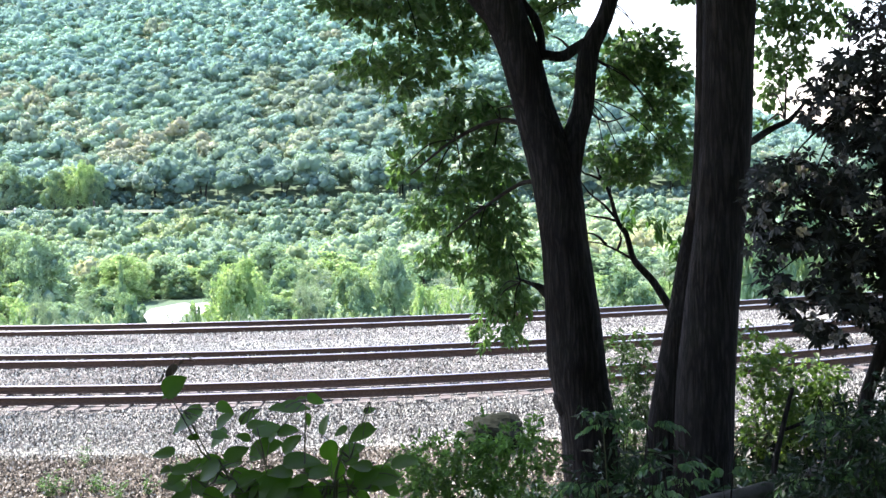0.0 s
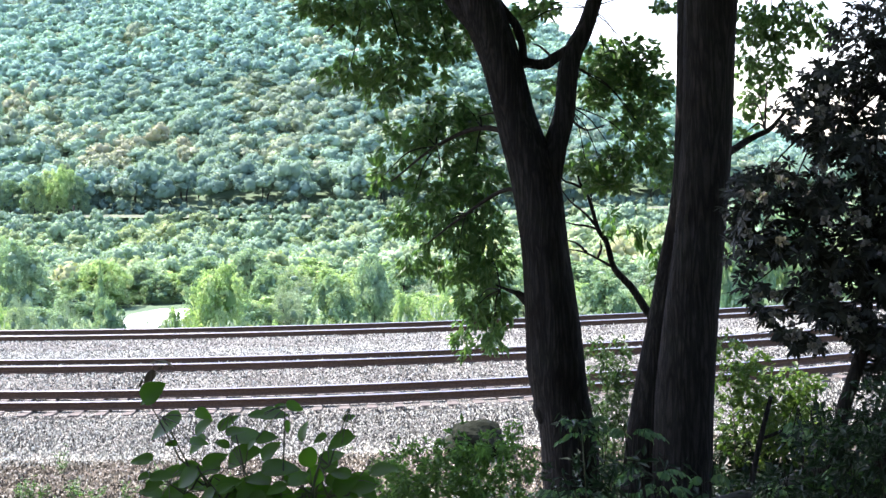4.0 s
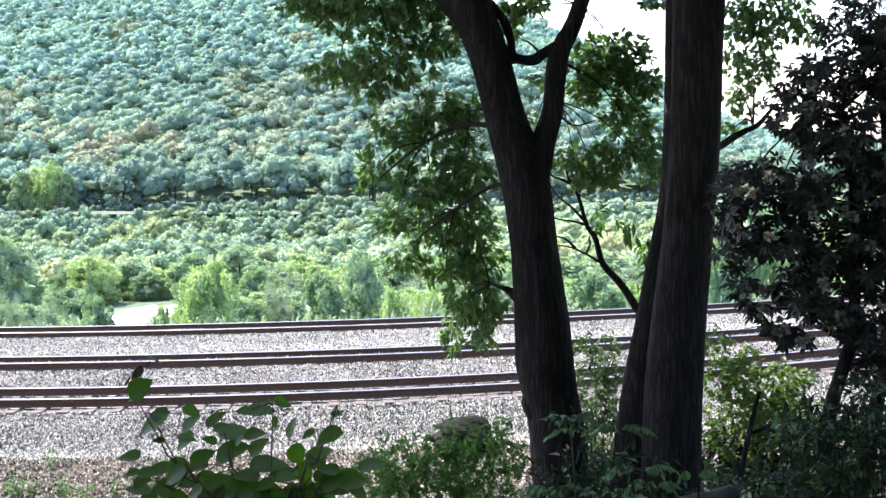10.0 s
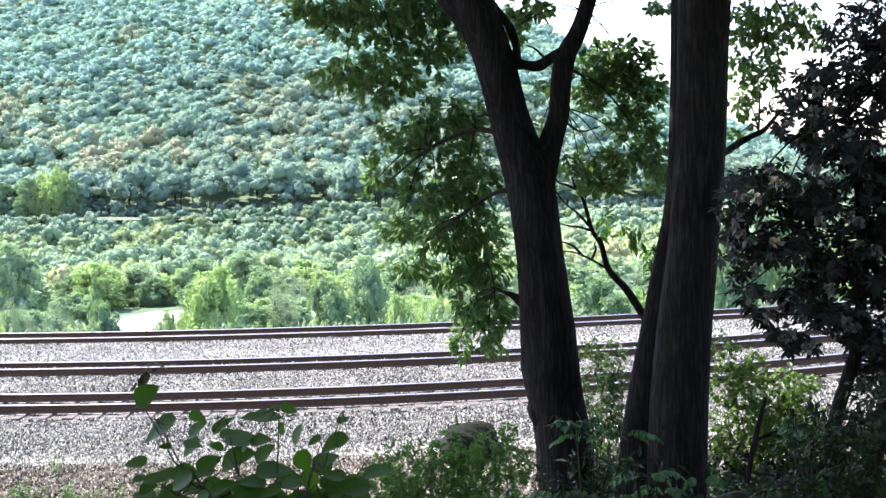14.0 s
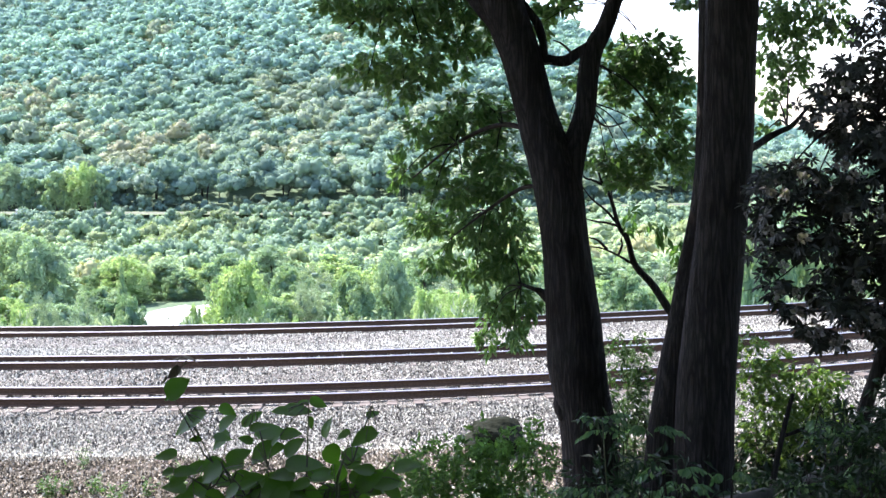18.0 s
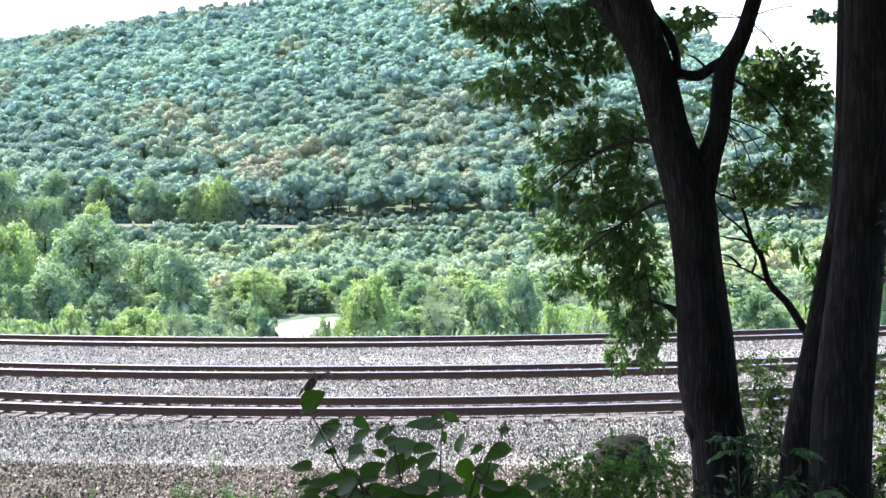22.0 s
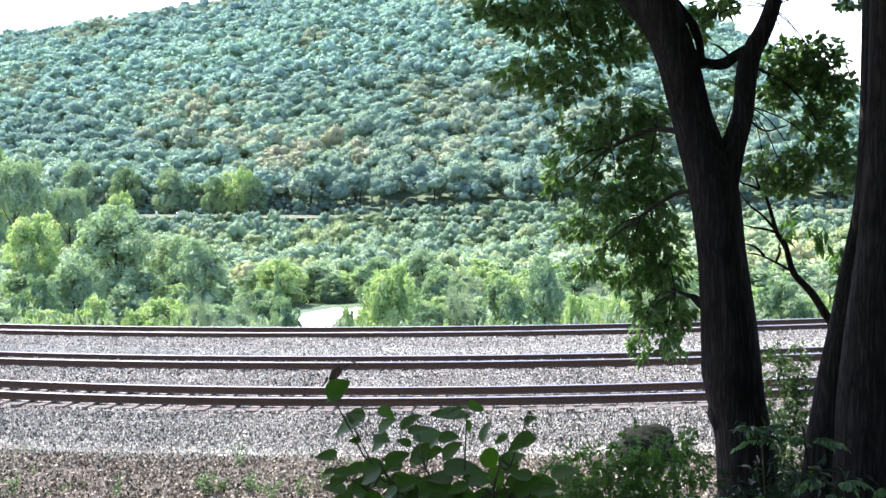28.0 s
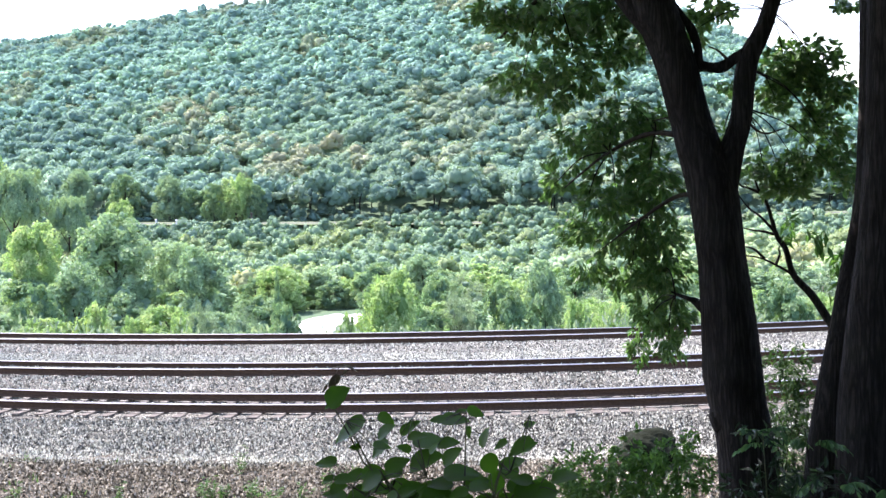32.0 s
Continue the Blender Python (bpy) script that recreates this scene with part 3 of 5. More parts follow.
def far_road():
    """The road along the foot of the mountain, with its verge, posts and a sign post."""
    xs = np.linspace(-420, 300, 60)
    v = [(x, y, -16.7 + dz + float(side_rise(x))) for x in xs for y, dz in ((506, 0.0), (509, 0.2), (510, 0.3), (517, 0.32), (518, 0.3), (526, 0.25))]
    f = [[i * 6 + j, (i + 1) * 6 + j, (i + 1) * 6 + j + 1, i * 6 + j + 1] for i in range(59) for j in range(5)]
    me = raw("road", v, f, None, True)
    me.materials.append(VERGE)
    me.materials.append(ASPHALT)
    me.polygons.foreach_set("material_index", [1 if q % 5 == 2 else 0 for q in range(len(f))])
    tagged(new("road", me), "pale road with a dry verge along the mountain's foot", "road", kind="structure")
    rng = random.Random(3)
    for x, y, h, mat, label in ((-130.5, 506, 4.2, TWIG, "dark wooden post beside the far road"), (-160, 506.5, 1.6, PALE, "short white marker post beside the far road"), (-168, 506.5, 1.8, PALE, "short white marker post beside the far road"), (-1.5, 507, 4.0, PALE, "pale slender pole beside the far road")):
        p = tagged(new("road_post"), label, "post", "posts along the far road")
        limb("post_shaft", [(0, 0, -0.3), (0, 0, h * 0.5), (0, 0, h)], [0.45, 0.42, 0.4], mat, p, 8)
        limb("post_cap", [(0, 0, h), (0, 0, h + 0.15), (0, 0, h + 0.3)], [0.5, 0.45, 0.2], mat, p, 8)
        p.matrix_basis = pose(x, y, -16.6 + float(side_rise(x)))


far_road()

# ---- the valley ----


def clearing():
    n = 40
    a = np.linspace(0, 2 * np.pi, n, endpoint=False)
    r = 1 + 0.15 * np.sin(3 * a) + 0.08 * np.sin(7 * a + 1)
    x, y = -35.3 + 3.7 * r * np.cos(a), 172 + 16 * r * np.sin(a)
    v = np.vstack([np.column_stack([x, y, lie(x, y) + 0.12]), [(-35.3, 172, float(lie(-35.3, 172)) + 0.3)]])
    f = [[i, (i + 1) % n, n] for i in range(n)]
    tagged(new("gravel_lot", raw("gravel_lot", v, f, PALE, True)), "bright white gravel lot among valley trees", "gravel", kind="structure")


clearing()


def valley_tree(rng, mat, label, leaves=2000, spike=0.0, boughs=11, fine=1.0, small=1.0, upright=0.0):
    """A tree or tall bush of ten metres: trunk, limbs, and a crown of leaf clumps carried on boughs, with gaps between."""
    tree = tagged(new("tree"), label, "tree", "valley trees")
    limb("trunk", [(0, 0, -0.6), (0.2, 0, 3), (0, 0.2, 7.5)], [0.26, 0.2, 0.07], TWIG, tree, 7, rng=rng)
    if spike:
        z = np.linspace(0, 1, boughs)
        turn = np.arange(boughs) * 2.4
        c = np.column_stack([np.cos(turn) * (1 - z) * 2.5, np.sin(turn) * (1 - z) * 2.5, 1.6 + z * 8.4])
        rad = 2.4 * (1.08 - z)
    else:
        # boughs from low and wide to the top
        z = np.sort(rng.uniform(0, 1, boughs))
        turn = np.arange(boughs) * 2.4 + rng.uniform(-0.5, 0.5, boughs)
        out = np.sqrt(np.clip(1 - (2 * np.clip(z, 0.12, 1) - 0.75) ** 2 / 1.6, 0.05, 1)) * rng.uniform(1.6, 3.3, boughs)
        c = np.column_stack([np.cos(turn) * out, np.sin(turn) * out, 1.7 + z * 6.9])
        rad = rng.uniform(1.1, 1.9, boughs) * (1.15 - 0.3 * z)
    for i in range(4):
        k = boughs // 4 * i
        limb("limb", [(0.1, 0, 1.2 + i), tuple(c[k] * 0.55 + np.array((0, 0, 0.8 + i * 0.3))), tuple(c[k])], [0.09, 0.06, 0.02], TWIG, tree, 5)
    # clumps over the outside of each bough
    per = 13
    cd = unit(rng.normal(size=(boughs * per, 3)) + (0, 0, 0.45))
    host = np.repeat(np.arange(boughs), per)
    cc = c[host] + cd * (rad[host] * rng.uniform(0.75, 1.2, len(host)))[:, None] * (1, 1, 0.85)
    cr = rng.uniform(0.22, 0.46, len(host)) * rad[host] + 0.12
    inside = (np.linalg.norm(cc[:, None] - c[None], axis=2) < rad[None] * 0.6).any(1)
    cc, cr, cd = cc[~inside], cr[~inside], cd[~inside]
    ctone = rng.normal(0.42, 0.2, len(cc))
    k = rng.choice(len(cc), leaves, p=cr ** 2 / (cr ** 2).sum())
    d = unit(rng.normal(size=(leaves, 3)) + cd[k] * 0.5 + (0, 0, 0.3))
    at = cc[k] + d * (cr[k] * rng.uniform(0.5, 1.15, leaves))[:, None] * (1, 1, 1 + upright)
    at[:, 2] = np.maximum(at[:, 2], rng.uniform(0.1, 1.0, leaves))
    if not spike:
        low = rng.uniform(0, 1, leaves) < 0.08
        turn, far = rng.uniform(0, 6.28, leaves), rng.uniform(0.2, 1, leaves) ** 0.5 * 4.2
        skirt = np.column_stack([np.cos(turn) * far, np.sin(turn) * far, rng.uniform(0.1, 2.4, leaves)])
        at = np.where(low[:, None], skirt, at)
    face = unit(d + (0, 0, 0.25) + rng.normal(size=d.shape) * 0.35)
    way = unit(np.cross(face, rng.normal(size=d.shape)) + d * 0.25 + (0, 0, upright * 1.3 - 0.1))
    size = rng.uniform(0.38, 0.8, leaves) * fine ** 0.5 * small
    v, f = leaf_fan(at - way * size[:, None] * 0.5, way, face, size, size * 0.7 * fine)
    ball_v, ball_f = ico(1)
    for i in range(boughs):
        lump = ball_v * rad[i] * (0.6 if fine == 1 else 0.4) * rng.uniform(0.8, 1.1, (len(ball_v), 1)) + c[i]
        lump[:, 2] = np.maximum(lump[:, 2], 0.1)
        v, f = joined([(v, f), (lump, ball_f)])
    # the inner lumps take the darkest tone, the crown's inner shade as colour
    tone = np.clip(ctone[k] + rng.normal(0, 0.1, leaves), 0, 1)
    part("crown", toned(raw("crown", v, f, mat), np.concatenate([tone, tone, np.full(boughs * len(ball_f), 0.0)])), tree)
    return tree


VALLEY, swaying = {}, {}


def plant_kinds():
    rng = np.random.default_rng(21)
    for key, mat, label, more in (
            ("broad", GREEN_TREE, "broad green valley tree with a rounded leafy crown", {"boughs": 16}), ("dark", GREEN_DEEP, "dark green bushy tree with an uneven crown", {"boughs": 14}),
            ("bright", GREEN_BRIGHT, "sunlit yellow-green young tree beyond the tracks", {"upright": 0.35, "boughs": 13}), ("willow", GREEN_GREY, "grey-green willow thicket with fine upright leaves", {"fine": 0.5, "boughs": 14, "upright": 0.7}),
            ("bush", GREEN_BRIGHT, "low yellow-green bush beyond the railway bed", {"boughs": 9, "upright": 0.2}), ("cedar", GREEN_DEEP, "dark pointed cedar in the valley", {"spike": 1.0, "boughs": 26})):
        VALLEY[key] = [[valley_tree(rng, mat, label, **{"leaves": n, "small": k, **more}), False] for n, k in (((11000, 0.55), (11000, 0.55), (3600, 0.85)) if key != "cedar" else ((3600, 0.6),))]


plant_kinds()


def stand(key, x, y, top, width, turn, pick=0):
    """A valley tree whose top is at that height and whose crown is that wide."""
    made = VALLEY[key][pick % len(VALLEY[key])]
    z = float(lie(x, y))
    m = pose(x, y, z, 0, 0, turn)
    if made[1]:
        t = copy_thing(made[0], m)
    else:
        t, made[1] = made[0], True
        t.matrix_basis = m
    t.scale = (width / 10, width / 10, max(top - z, 1.5) / 10.6)
    return t


def plant_valley():
    for i, (key, x, y, top, w) in enumerate((
            ("broad", -62.2, 170, 1.2, 15.0), ("broad", -56.1, 176, -1.8, 9.6), ("broad", -55.0, 138, -3.2, 9.8), ("bright", -88.2, 205, 0.2, 13), ("dark", -54.8, 128, -4.2, 6.5),
            ("bush", -38.0, 98, -3.7, 4.4), ("bush", -41.8, 97, -4.4, 3.2), ("bush", -30.4, 96, -4.7, 3.2), ("willow", -32.0, 106, -4.4, 5.2), ("willow", -27.7, 103, -4.5, 5.0), ("dark", -25.4, 107, -4.7, 4.6), ("bush", -34.0, 95, -4.5, 2.5))):
        stand(key, x, y, top, w, i * 67, i % 2)
    for i, (key, x, y, top, w) in enumerate((
            ("cedar", -30.3, 126, -3.3, 2.0), ("bright", -45.8, 192, -7.4, 9.7), ("broad", -42.3, 200, -9.0, 9.6), ("bright", -17.4, 112, -2.0, 7.4), ("broad", -49.5, 165, -3.4, 9), ("bush", -20.6, 108, -6.0, 2.6), ("dark", -28.4, 176, -6.4, 8.5), ("dark", -17.1, 150, -6.4, 7.0),
            ("willow", -13.5, 126, -6.0, 5.4), ("dark", -8.3, 118, -4.0, 6.8), ("broad", -5.1, 124, -3.2, 5.6), ("bright", -1.7, 101, -3.8, 3.5), ("bright", 1.0, 103, -3.5, 3.8), ("willow", 3.2, 104, -4.4, 3.4),
            ("broad", 7.2, 130, -5.3, 6.5), ("bush", 9.9, 118, -5.4, 5.0), ("broad", -27.5, 210, -8, 10), ("bright", -10.3, 92, -4.8, 3.0), ("dark", 15.4, 118, -4.6, 7), ("dark", 17.6, 78, 2.6, 5.5), ("dark", 21.0, 80, 3.0, 6), ("dark", 14.8, 80, 0.0, 5))):
        stand(key, x, y, top, w, i * 67, i % 2)
    rng = np.random.default_rng(5)
    for y, step, low, high in ((84, 3.4, -7.4, -6.2), (110, 4.5, -8.0, -6.4), (146, 6, -9.5, -7.3), (96, 4.5, -7.2, -6.0), (128, 5.5, -8.5, -6.8), (165, 6, -10.5, -7.5), (200, 7, -12.5, -8.5), (235, 7.5, -15, -11), (268, 8, -19, -15), (292, 8, -22, -18)):
        for x in np.arange(-0.5 * y, 0.42 * y, step):
            x, yy = x + rng.uniform(-0.4, 0.4) * step, y + rng.uniform(-6, 6)
            if 60 < yy < 192 and abs(x / yy + 0.201) < 0.019 + step * 0.55 / yy:
                continue
            key = rng.choice(["broad", "dark", "bright", "willow", "bush"], p=[0.25, 0.25, 0.2, 0.18, 0.12] if y < 180 else [0.45, 0.35, 0.1, 0.05, 0.05])
            stand(key, x, yy, rng.uniform(low, high), step * rng.uniform(1.1, 1.7), rng.uniform(0, 360), int(rng.integers(0, 2)) if y < 150 else 2)
    for x in (-50, -47, -44.5, -41.5, -39, -36.5, -34, -31.5, -29):
        stand("bush" if x % 1 else "dark", x, 194 + (x * 7) % 5, -9.5 - (x * 3) % 2, 6.5, x * 30, 0)
    # larger trees on the valley's side
    for x, y, top, w in ((-186, 420, 15, 22), (-205, 440, 19, 24), (-172, 430, 4, 16), (-163, 452, 0, 15)):
        stand("bright" if y > 430 else "broad", x, y, top, w, x, 1)
    for x, top, w in ((-143, 8, 17), (-152, 3, 13), (-135, 2, 11), (-172, 6, 16), (-190, 8, 17), (-210, 10, 18), (-163, 1, 12)):
        stand("bright" if x == -143 else "broad" if x in (-172, -210) else "dark", x, 531 if x > -160 else 536, top, w, x, 0)


plant_valley()

# ---- the near trees ----


def sprays(name, masses, depth, thick, mat, parent, rng, length, width, droop=0.6, density=1.0, per=7, kind=""):
    """Leaves in clusters at twig ends, filling round masses (x, z, half width, half height) of foliage at that depth."""
    ats, ways = [], []
    for x, z, rx, rz in masses:
        n = max(3, int(density * math.pi * rx * rz / (length * length * 1.5)))
        d = unit(rng.normal(size=(n, 3))) * (rng.uniform(0, 1, (n, 1)) ** 0.5)
        tips = d * (rx * 1.08, thick, rz * 1.08) + (x, depth, z)
        out = unit(np.column_stack([d[:, 0], d[:, 1] * 0.5, d[:, 2] * 0.3]) + rng.normal(size=(n, 3)) * 0.35)
        for t, o in zip(tips, out):
            w = unit(o + rng.normal(size=(per, 3)) * 0.65 + (0, 0, -droop))
            ats.append(t + rng.normal(size=(per, 3)) * length * 0.22)
            ways.append(w)
    at, way = np.vstack(ats), np.vstack(ways)
    n = len(at)
    up = unit(rng.normal(size=(n, 3)) * 0.45 + (0, -0.25, 1))
    l = length * rng.uniform(0.6, 1.2, n)
    tone = np.clip(rng.normal(0.45, 0.25, n), 0, 1)
    if "crown" in name or "lower" in name or width < 0.45 * length:
        v, f = leaf_fan(at, way, up, l, l * width / length, 0.15)
    else:
        v, f = leaf_round(at, way, up, l, l * width / length)
    return part(name, toned(raw(name, v, f, mat), np.tile(tone, len(f) // n)), parent, "", kind)


def whorls(name, masses, depth, thick, mat, parent, rng, length, width, density=1.0, per=9):
    """Rosettes of long leaves that spread and droop round each twig's end."""
    ats, ways, ups = [], [], []
    for x, z, rx, rz in masses:
        n = max(3, int(density * math.pi * rx * rz / (length * length)))
        d = unit(rng.normal(size=(n, 3))) * (rng.uniform(0, 1, (n, 1)) ** 0.45)
        for t in d * (rx * 1.05, thick, rz * 1.05) + (x, depth, z):
            axis = unit(rng.normal(size=3) * 0.35 + ((t[0] - x) / rx * 0.5, -0.35, 0.55))
            e = unit(np.cross(axis, (0.3, 1.0, 0.2)))
            g = np.cross(axis, e)
            ang = np.arange(per) * 6.283 / per + rng.uniform(0, 6.28)
            ray = e * np.cos(ang)[:, None] + g * np.sin(ang)[:, None]
            ways.append(unit(ray + axis * rng.uniform(-0.1, 0.35) + (0, 0, -rng.uniform(0.25, 0.75)) + rng.normal(size=(per, 3)) * 0.16))
            ats.append(np.repeat(t[None], per, 0) + ray * length * 0.08)
            ups.append(np.repeat(axis[None], per, 0) + rng.normal(size=(per, 3)) * 0.15)
    at, way, up = np.vstack(ats), np.vstack(ways), np.vstack(ups)
    n = len(at)
    l = length * rng.uniform(0.65, 1.15, n)
    v, f = leaf_round(at, way, up, l, l * width / length, 0.12)
    return part(name, toned(raw(name, v, f, mat, True), np.tile(np.clip(rng.normal(0.45, 0.25, n), 0, 1), 4)), parent)


def twigs(name, starts, masses, depth, parent, rng, r0=0.018, mat=None):
    """A thin bending branch from the limb to each mass of foliage."""
    for i, (x, z, rx, rz) in enumerate(masses):
        s = min(starts, key=lambda q: (q[0] - x) ** 2 + 0.6 * (q[2] - z - 0.15) ** 2)
        m = ((s[0] + x) / 2, (s[1] + depth) / 2 + rng.normal() * 0.1, max(s[2], z) * 0.6 + min(s[2], z) * 0.4 + 0.06)
        limb(name, [s, m, (x, depth, z), (x + (x - s[0]) * 0.25, depth, z - rz * 0.5)], [r0 * 0.7, r0 * 0.5, r0 * 0.3, r0 * 0.12], mat or TWIG, parent, 6, steps=4)


LEFT_UPPER = ((-0.84, 6.61, 0.38, 0.16), (-0.39, 6.55, 0.48, 0.24), (0.17, 6.56, 0.43, 0.27), (-0.66, 6.05, 0.33, 0.16), (-0.15, 6.09, 0.40, 0.24), (0.22, 6.22, 0.22, 0.18), (-0.36, 5.82, 0.18, 0.12), (-0.07, 5.38, 0.35, 0.23), (-0.41, 5.07, 0.16, 0.12), (0.15, 4.96, 0.32, 0.24), (0.48, 5.55, 0.13, 0.2), (0.28, 5.70, 0.22, 0.14), (0.12, 5.58, 0.22, 0.12), (0.40, 5.36, 0.2, 0.18), (0.44, 5.11, 0.24, 0.32))
LEFT_LOWER = ((-0.19, 4.64, 0.23, 0.14), (0.17, 4.55, 0.29, 0.19), (0.53, 4.60, 0.23, 0.25), (-0.07, 4.33, 0.20, 0.10), (0.26, 4.24, 0.24, 0.19), (0.57, 4.29, 0.20, 0.29), (0.41, 3.88, 0.15, 0.24), (0.65, 3.87, 0.15, 0.29), (0.30, 3.57, 0.08, 0.13), (0.58, 3.57, 0.11, 0.11))
MIDDLE = ((1.86, 6.13, 0.38, 0.15), (1.70, 5.95, 0.30, 0.17), (2.06, 5.84, 0.23, 0.20), (1.60, 5.75, 0.15, 0.10), (1.96, 5.51, 0.23, 0.15), (2.11, 5.30, 0.15, 0.15), (1.48, 5.13, 0.20, 0.14), (1.79, 5.17, 0.23, 0.15), (1.69, 4.96, 0.22, 0.09), (2.16, 5.06, 0.12, 0.15), (1.04, 6.56, 0.21, 0.11), (0.89, 6.42, 0.08, 0.11), (1.19, 5.89, 0.07, 0.07), (1.12, 5.48, 0.05, 0.05), (2.23, 6.59, 0.16, 0.05))
RIGHT = ((2.96, 6.41, 0.17, 0.21), (3.16, 6.26, 0.20, 0.26), (2.93, 6.01, 0.12, 0.16), (3.11, 5.91, 0.15, 0.16), (2.95, 5.66, 0.12, 0.16), (3.37, 6.46, 0.20, 0.13), (3.55, 6.27, 0.16, 0.16), (2.90, 5.40, 0.06, 0.10))


def near_trees():
    rng = np.random.default_rng(8)
    a = tagged(new("forked_tree"), "leaning tree with a forked dark trunk on the bank", "tree")
    limb("trunk", [(1.29, 12, 1.5), (1.225, 12, 2.2), (1.19, 12, 2.79), (1.138, 12, 3.13), (1.096, 12, 3.42), (1.078, 12, 3.74), (1.024, 12, 4.41), (0.962, 12, 4.96), (0.849, 12, 5.37), (0.788, 12, 5.59), (0.67, 12, 6.08), (0.5, 12, 6.57), (0.25, 12, 7.4), (0.0, 12, 9)],
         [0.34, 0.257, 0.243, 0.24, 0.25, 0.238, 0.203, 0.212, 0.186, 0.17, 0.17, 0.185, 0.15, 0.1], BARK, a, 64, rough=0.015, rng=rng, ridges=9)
    limb("fork_limb", [(1.0, 12, 4.9), (1.06, 12, 5.1), (1.136, 12, 5.36), (1.21, 12, 5.6), (1.27, 12, 6.06), (1.45, 12, 6.45), (1.7, 12, 7.4), (1.9, 12, 9)], [0.16, 0.13, 0.1, 0.09, 0.087, 0.068, 0.06, 0.05], BARK, a, 36, rough=0.03, rng=rng, ridges=16)
    limb("left_limb", [(0.72, 12, 5.95), (0.58, 12, 6.3), (0.36, 12.05, 6.58), (0.1, 12.1, 6.9), (-0.3, 12.3, 7.5)], [0.15, 0.14, 0.12, 0.09, 0.05], BARK, a, 28, rough=0.03, rng=rng, ridges=14)
    limb("crooked_branch", [(1.25, 12, 6.13), (1.15, 12, 6.09), (1.06, 12, 6.035), (0.96, 12, 6.035), (0.87, 12, 6.07), (0.86, 12, 6.2), (0.81, 12, 6.36), (0.74, 12, 6.47), (0.6, 12.1, 6.7)], [0.055, 0.046, 0.05, 0.04, 0.044, 0.034, 0.04, 0.03, 0.02], BARK, a, 14, rough=0.06, rng=rng)
    for q in (((1.12, 12, 6.08), (1.02, 11.95, 6.17), (0.94, 11.9, 6.2)), ((0.98, 12, 6.03), (0.84, 11.95, 6.0), (0.72, 11.9, 6.03)), ((1.22, 12, 5.6), (1.4, 12.1, 5.46), (1.6, 12.2, 5.5)), ((0.84, 12, 5.5), (0.66, 12.1, 5.62), (0.46, 12.2, 5.6))):
        limb("bare_twig", list(q), [0.014, 0.009, 0.004], TWIG, a, 6, steps=4)
    v, f = ico(3)
    v = v * (1 + 0.12 * np.sin(v[:, :1] * 5 + v[:, 2:] * 4)) * (0.1, 0.12, 0.17) + (0.99, 11.97, 3.05)
    part("burl", raw("burl", v, f, BARK, True), a)
    limb("stub", [(0.9, 12.05, 3.95), (0.8, 12.05, 4.03), (0.74, 12.05, 4.06), (0.6, 12.3, 4.1)], [0.06, 0.035, 0.02, 0.008], BARK, a, 10, rough=0.04, rng=rng)
    limb("leafy_branch", [(0.45, 12, 6.7), (0.1, 12.4, 6.95), (-0.4, 12.5, 6.8), (-0.85, 12.5, 6.4)], [0.05, 0.035, 0.022, 0.01], TWIG, a, 8)
    limb("leafy_branch", [(0.85, 12, 5.4), (0.5, 12.2, 5.5), (0.1, 12.2, 5.35), (-0.3, 12.1, 5.05)], [0.03, 0.022, 0.015, 0.006], TWIG, a, 8)
    limb("leafy_branch", [(0.95, 12, 4.9), (0.7, 12.2, 4.95), (0.35, 12.2, 4.75), (0.0, 12.1, 4.5)], [0.026, 0.02, 0.013, 0.005], TWIG, a, 8)
    hold = [(0.1, 12.4, 6.95), (-0.4, 12.5, 6.8), (0.5, 12.2, 5.5), (0.1, 12.2, 5.35), (0.7, 12.2, 4.95), (0.35, 12.2, 4.75), (0.62, 11.9, 4.1)]
    twigs("twig", hold, LEFT_UPPER + LEFT_LOWER, 12.55, a, rng, 0.011, BARK)
    sprays("foliage", LEFT_UPPER, 12.55, 0.4, GREEN_NEAR, a, rng, 0.088, 0.042, droop=0.55, density=3.3, per=9)
    swaying["branch"] = sprays("drooping_foliage", LEFT_LOWER, 12.55, 0.35, GREEN_NEAR, a, rng, 0.09, 0.036, droop=1.0, density=4.6, per=9)
    twigs("twig", [(1.3, 12, 6.0), (1.2, 12, 5.7), (1.44, 12, 6.5)], MIDDLE, 12.7, a, rng, 0.01, BARK)
    sprays("foliage", MIDDLE, 12.7, 0.35, GREEN_NEAR, a, rng, 0.075, 0.042, droop=0.35, density=5.6)
    # the crown over the view, unseen and thickened to shade the bank
    top = [(rng.uniform(-3.2, 3.6), rng.uniform(7.8, 11.5), rng.uniform(0.7, 1.1), rng.uniform(0.5, 0.8)) for _ in range(26)]
    # clumps added to keep the sun off the thick trunk
    top += [(-1.4, 8.6, 1.0, 0.6), (-2.4, 9.7, 1.1, 0.8), (-1.8, 9.0, 1.0, 0.7), (-0.8, 8.2, 0.9, 0.5)]
    sprays("crown", top, 12.0, 2.6, GREEN_NEAR, a, rng, 0.26, 0.17, density=5.0)
    b = tagged(new("twin_tree"), "thick straight twin-stemmed tree in deep shade on the bank", "tree")
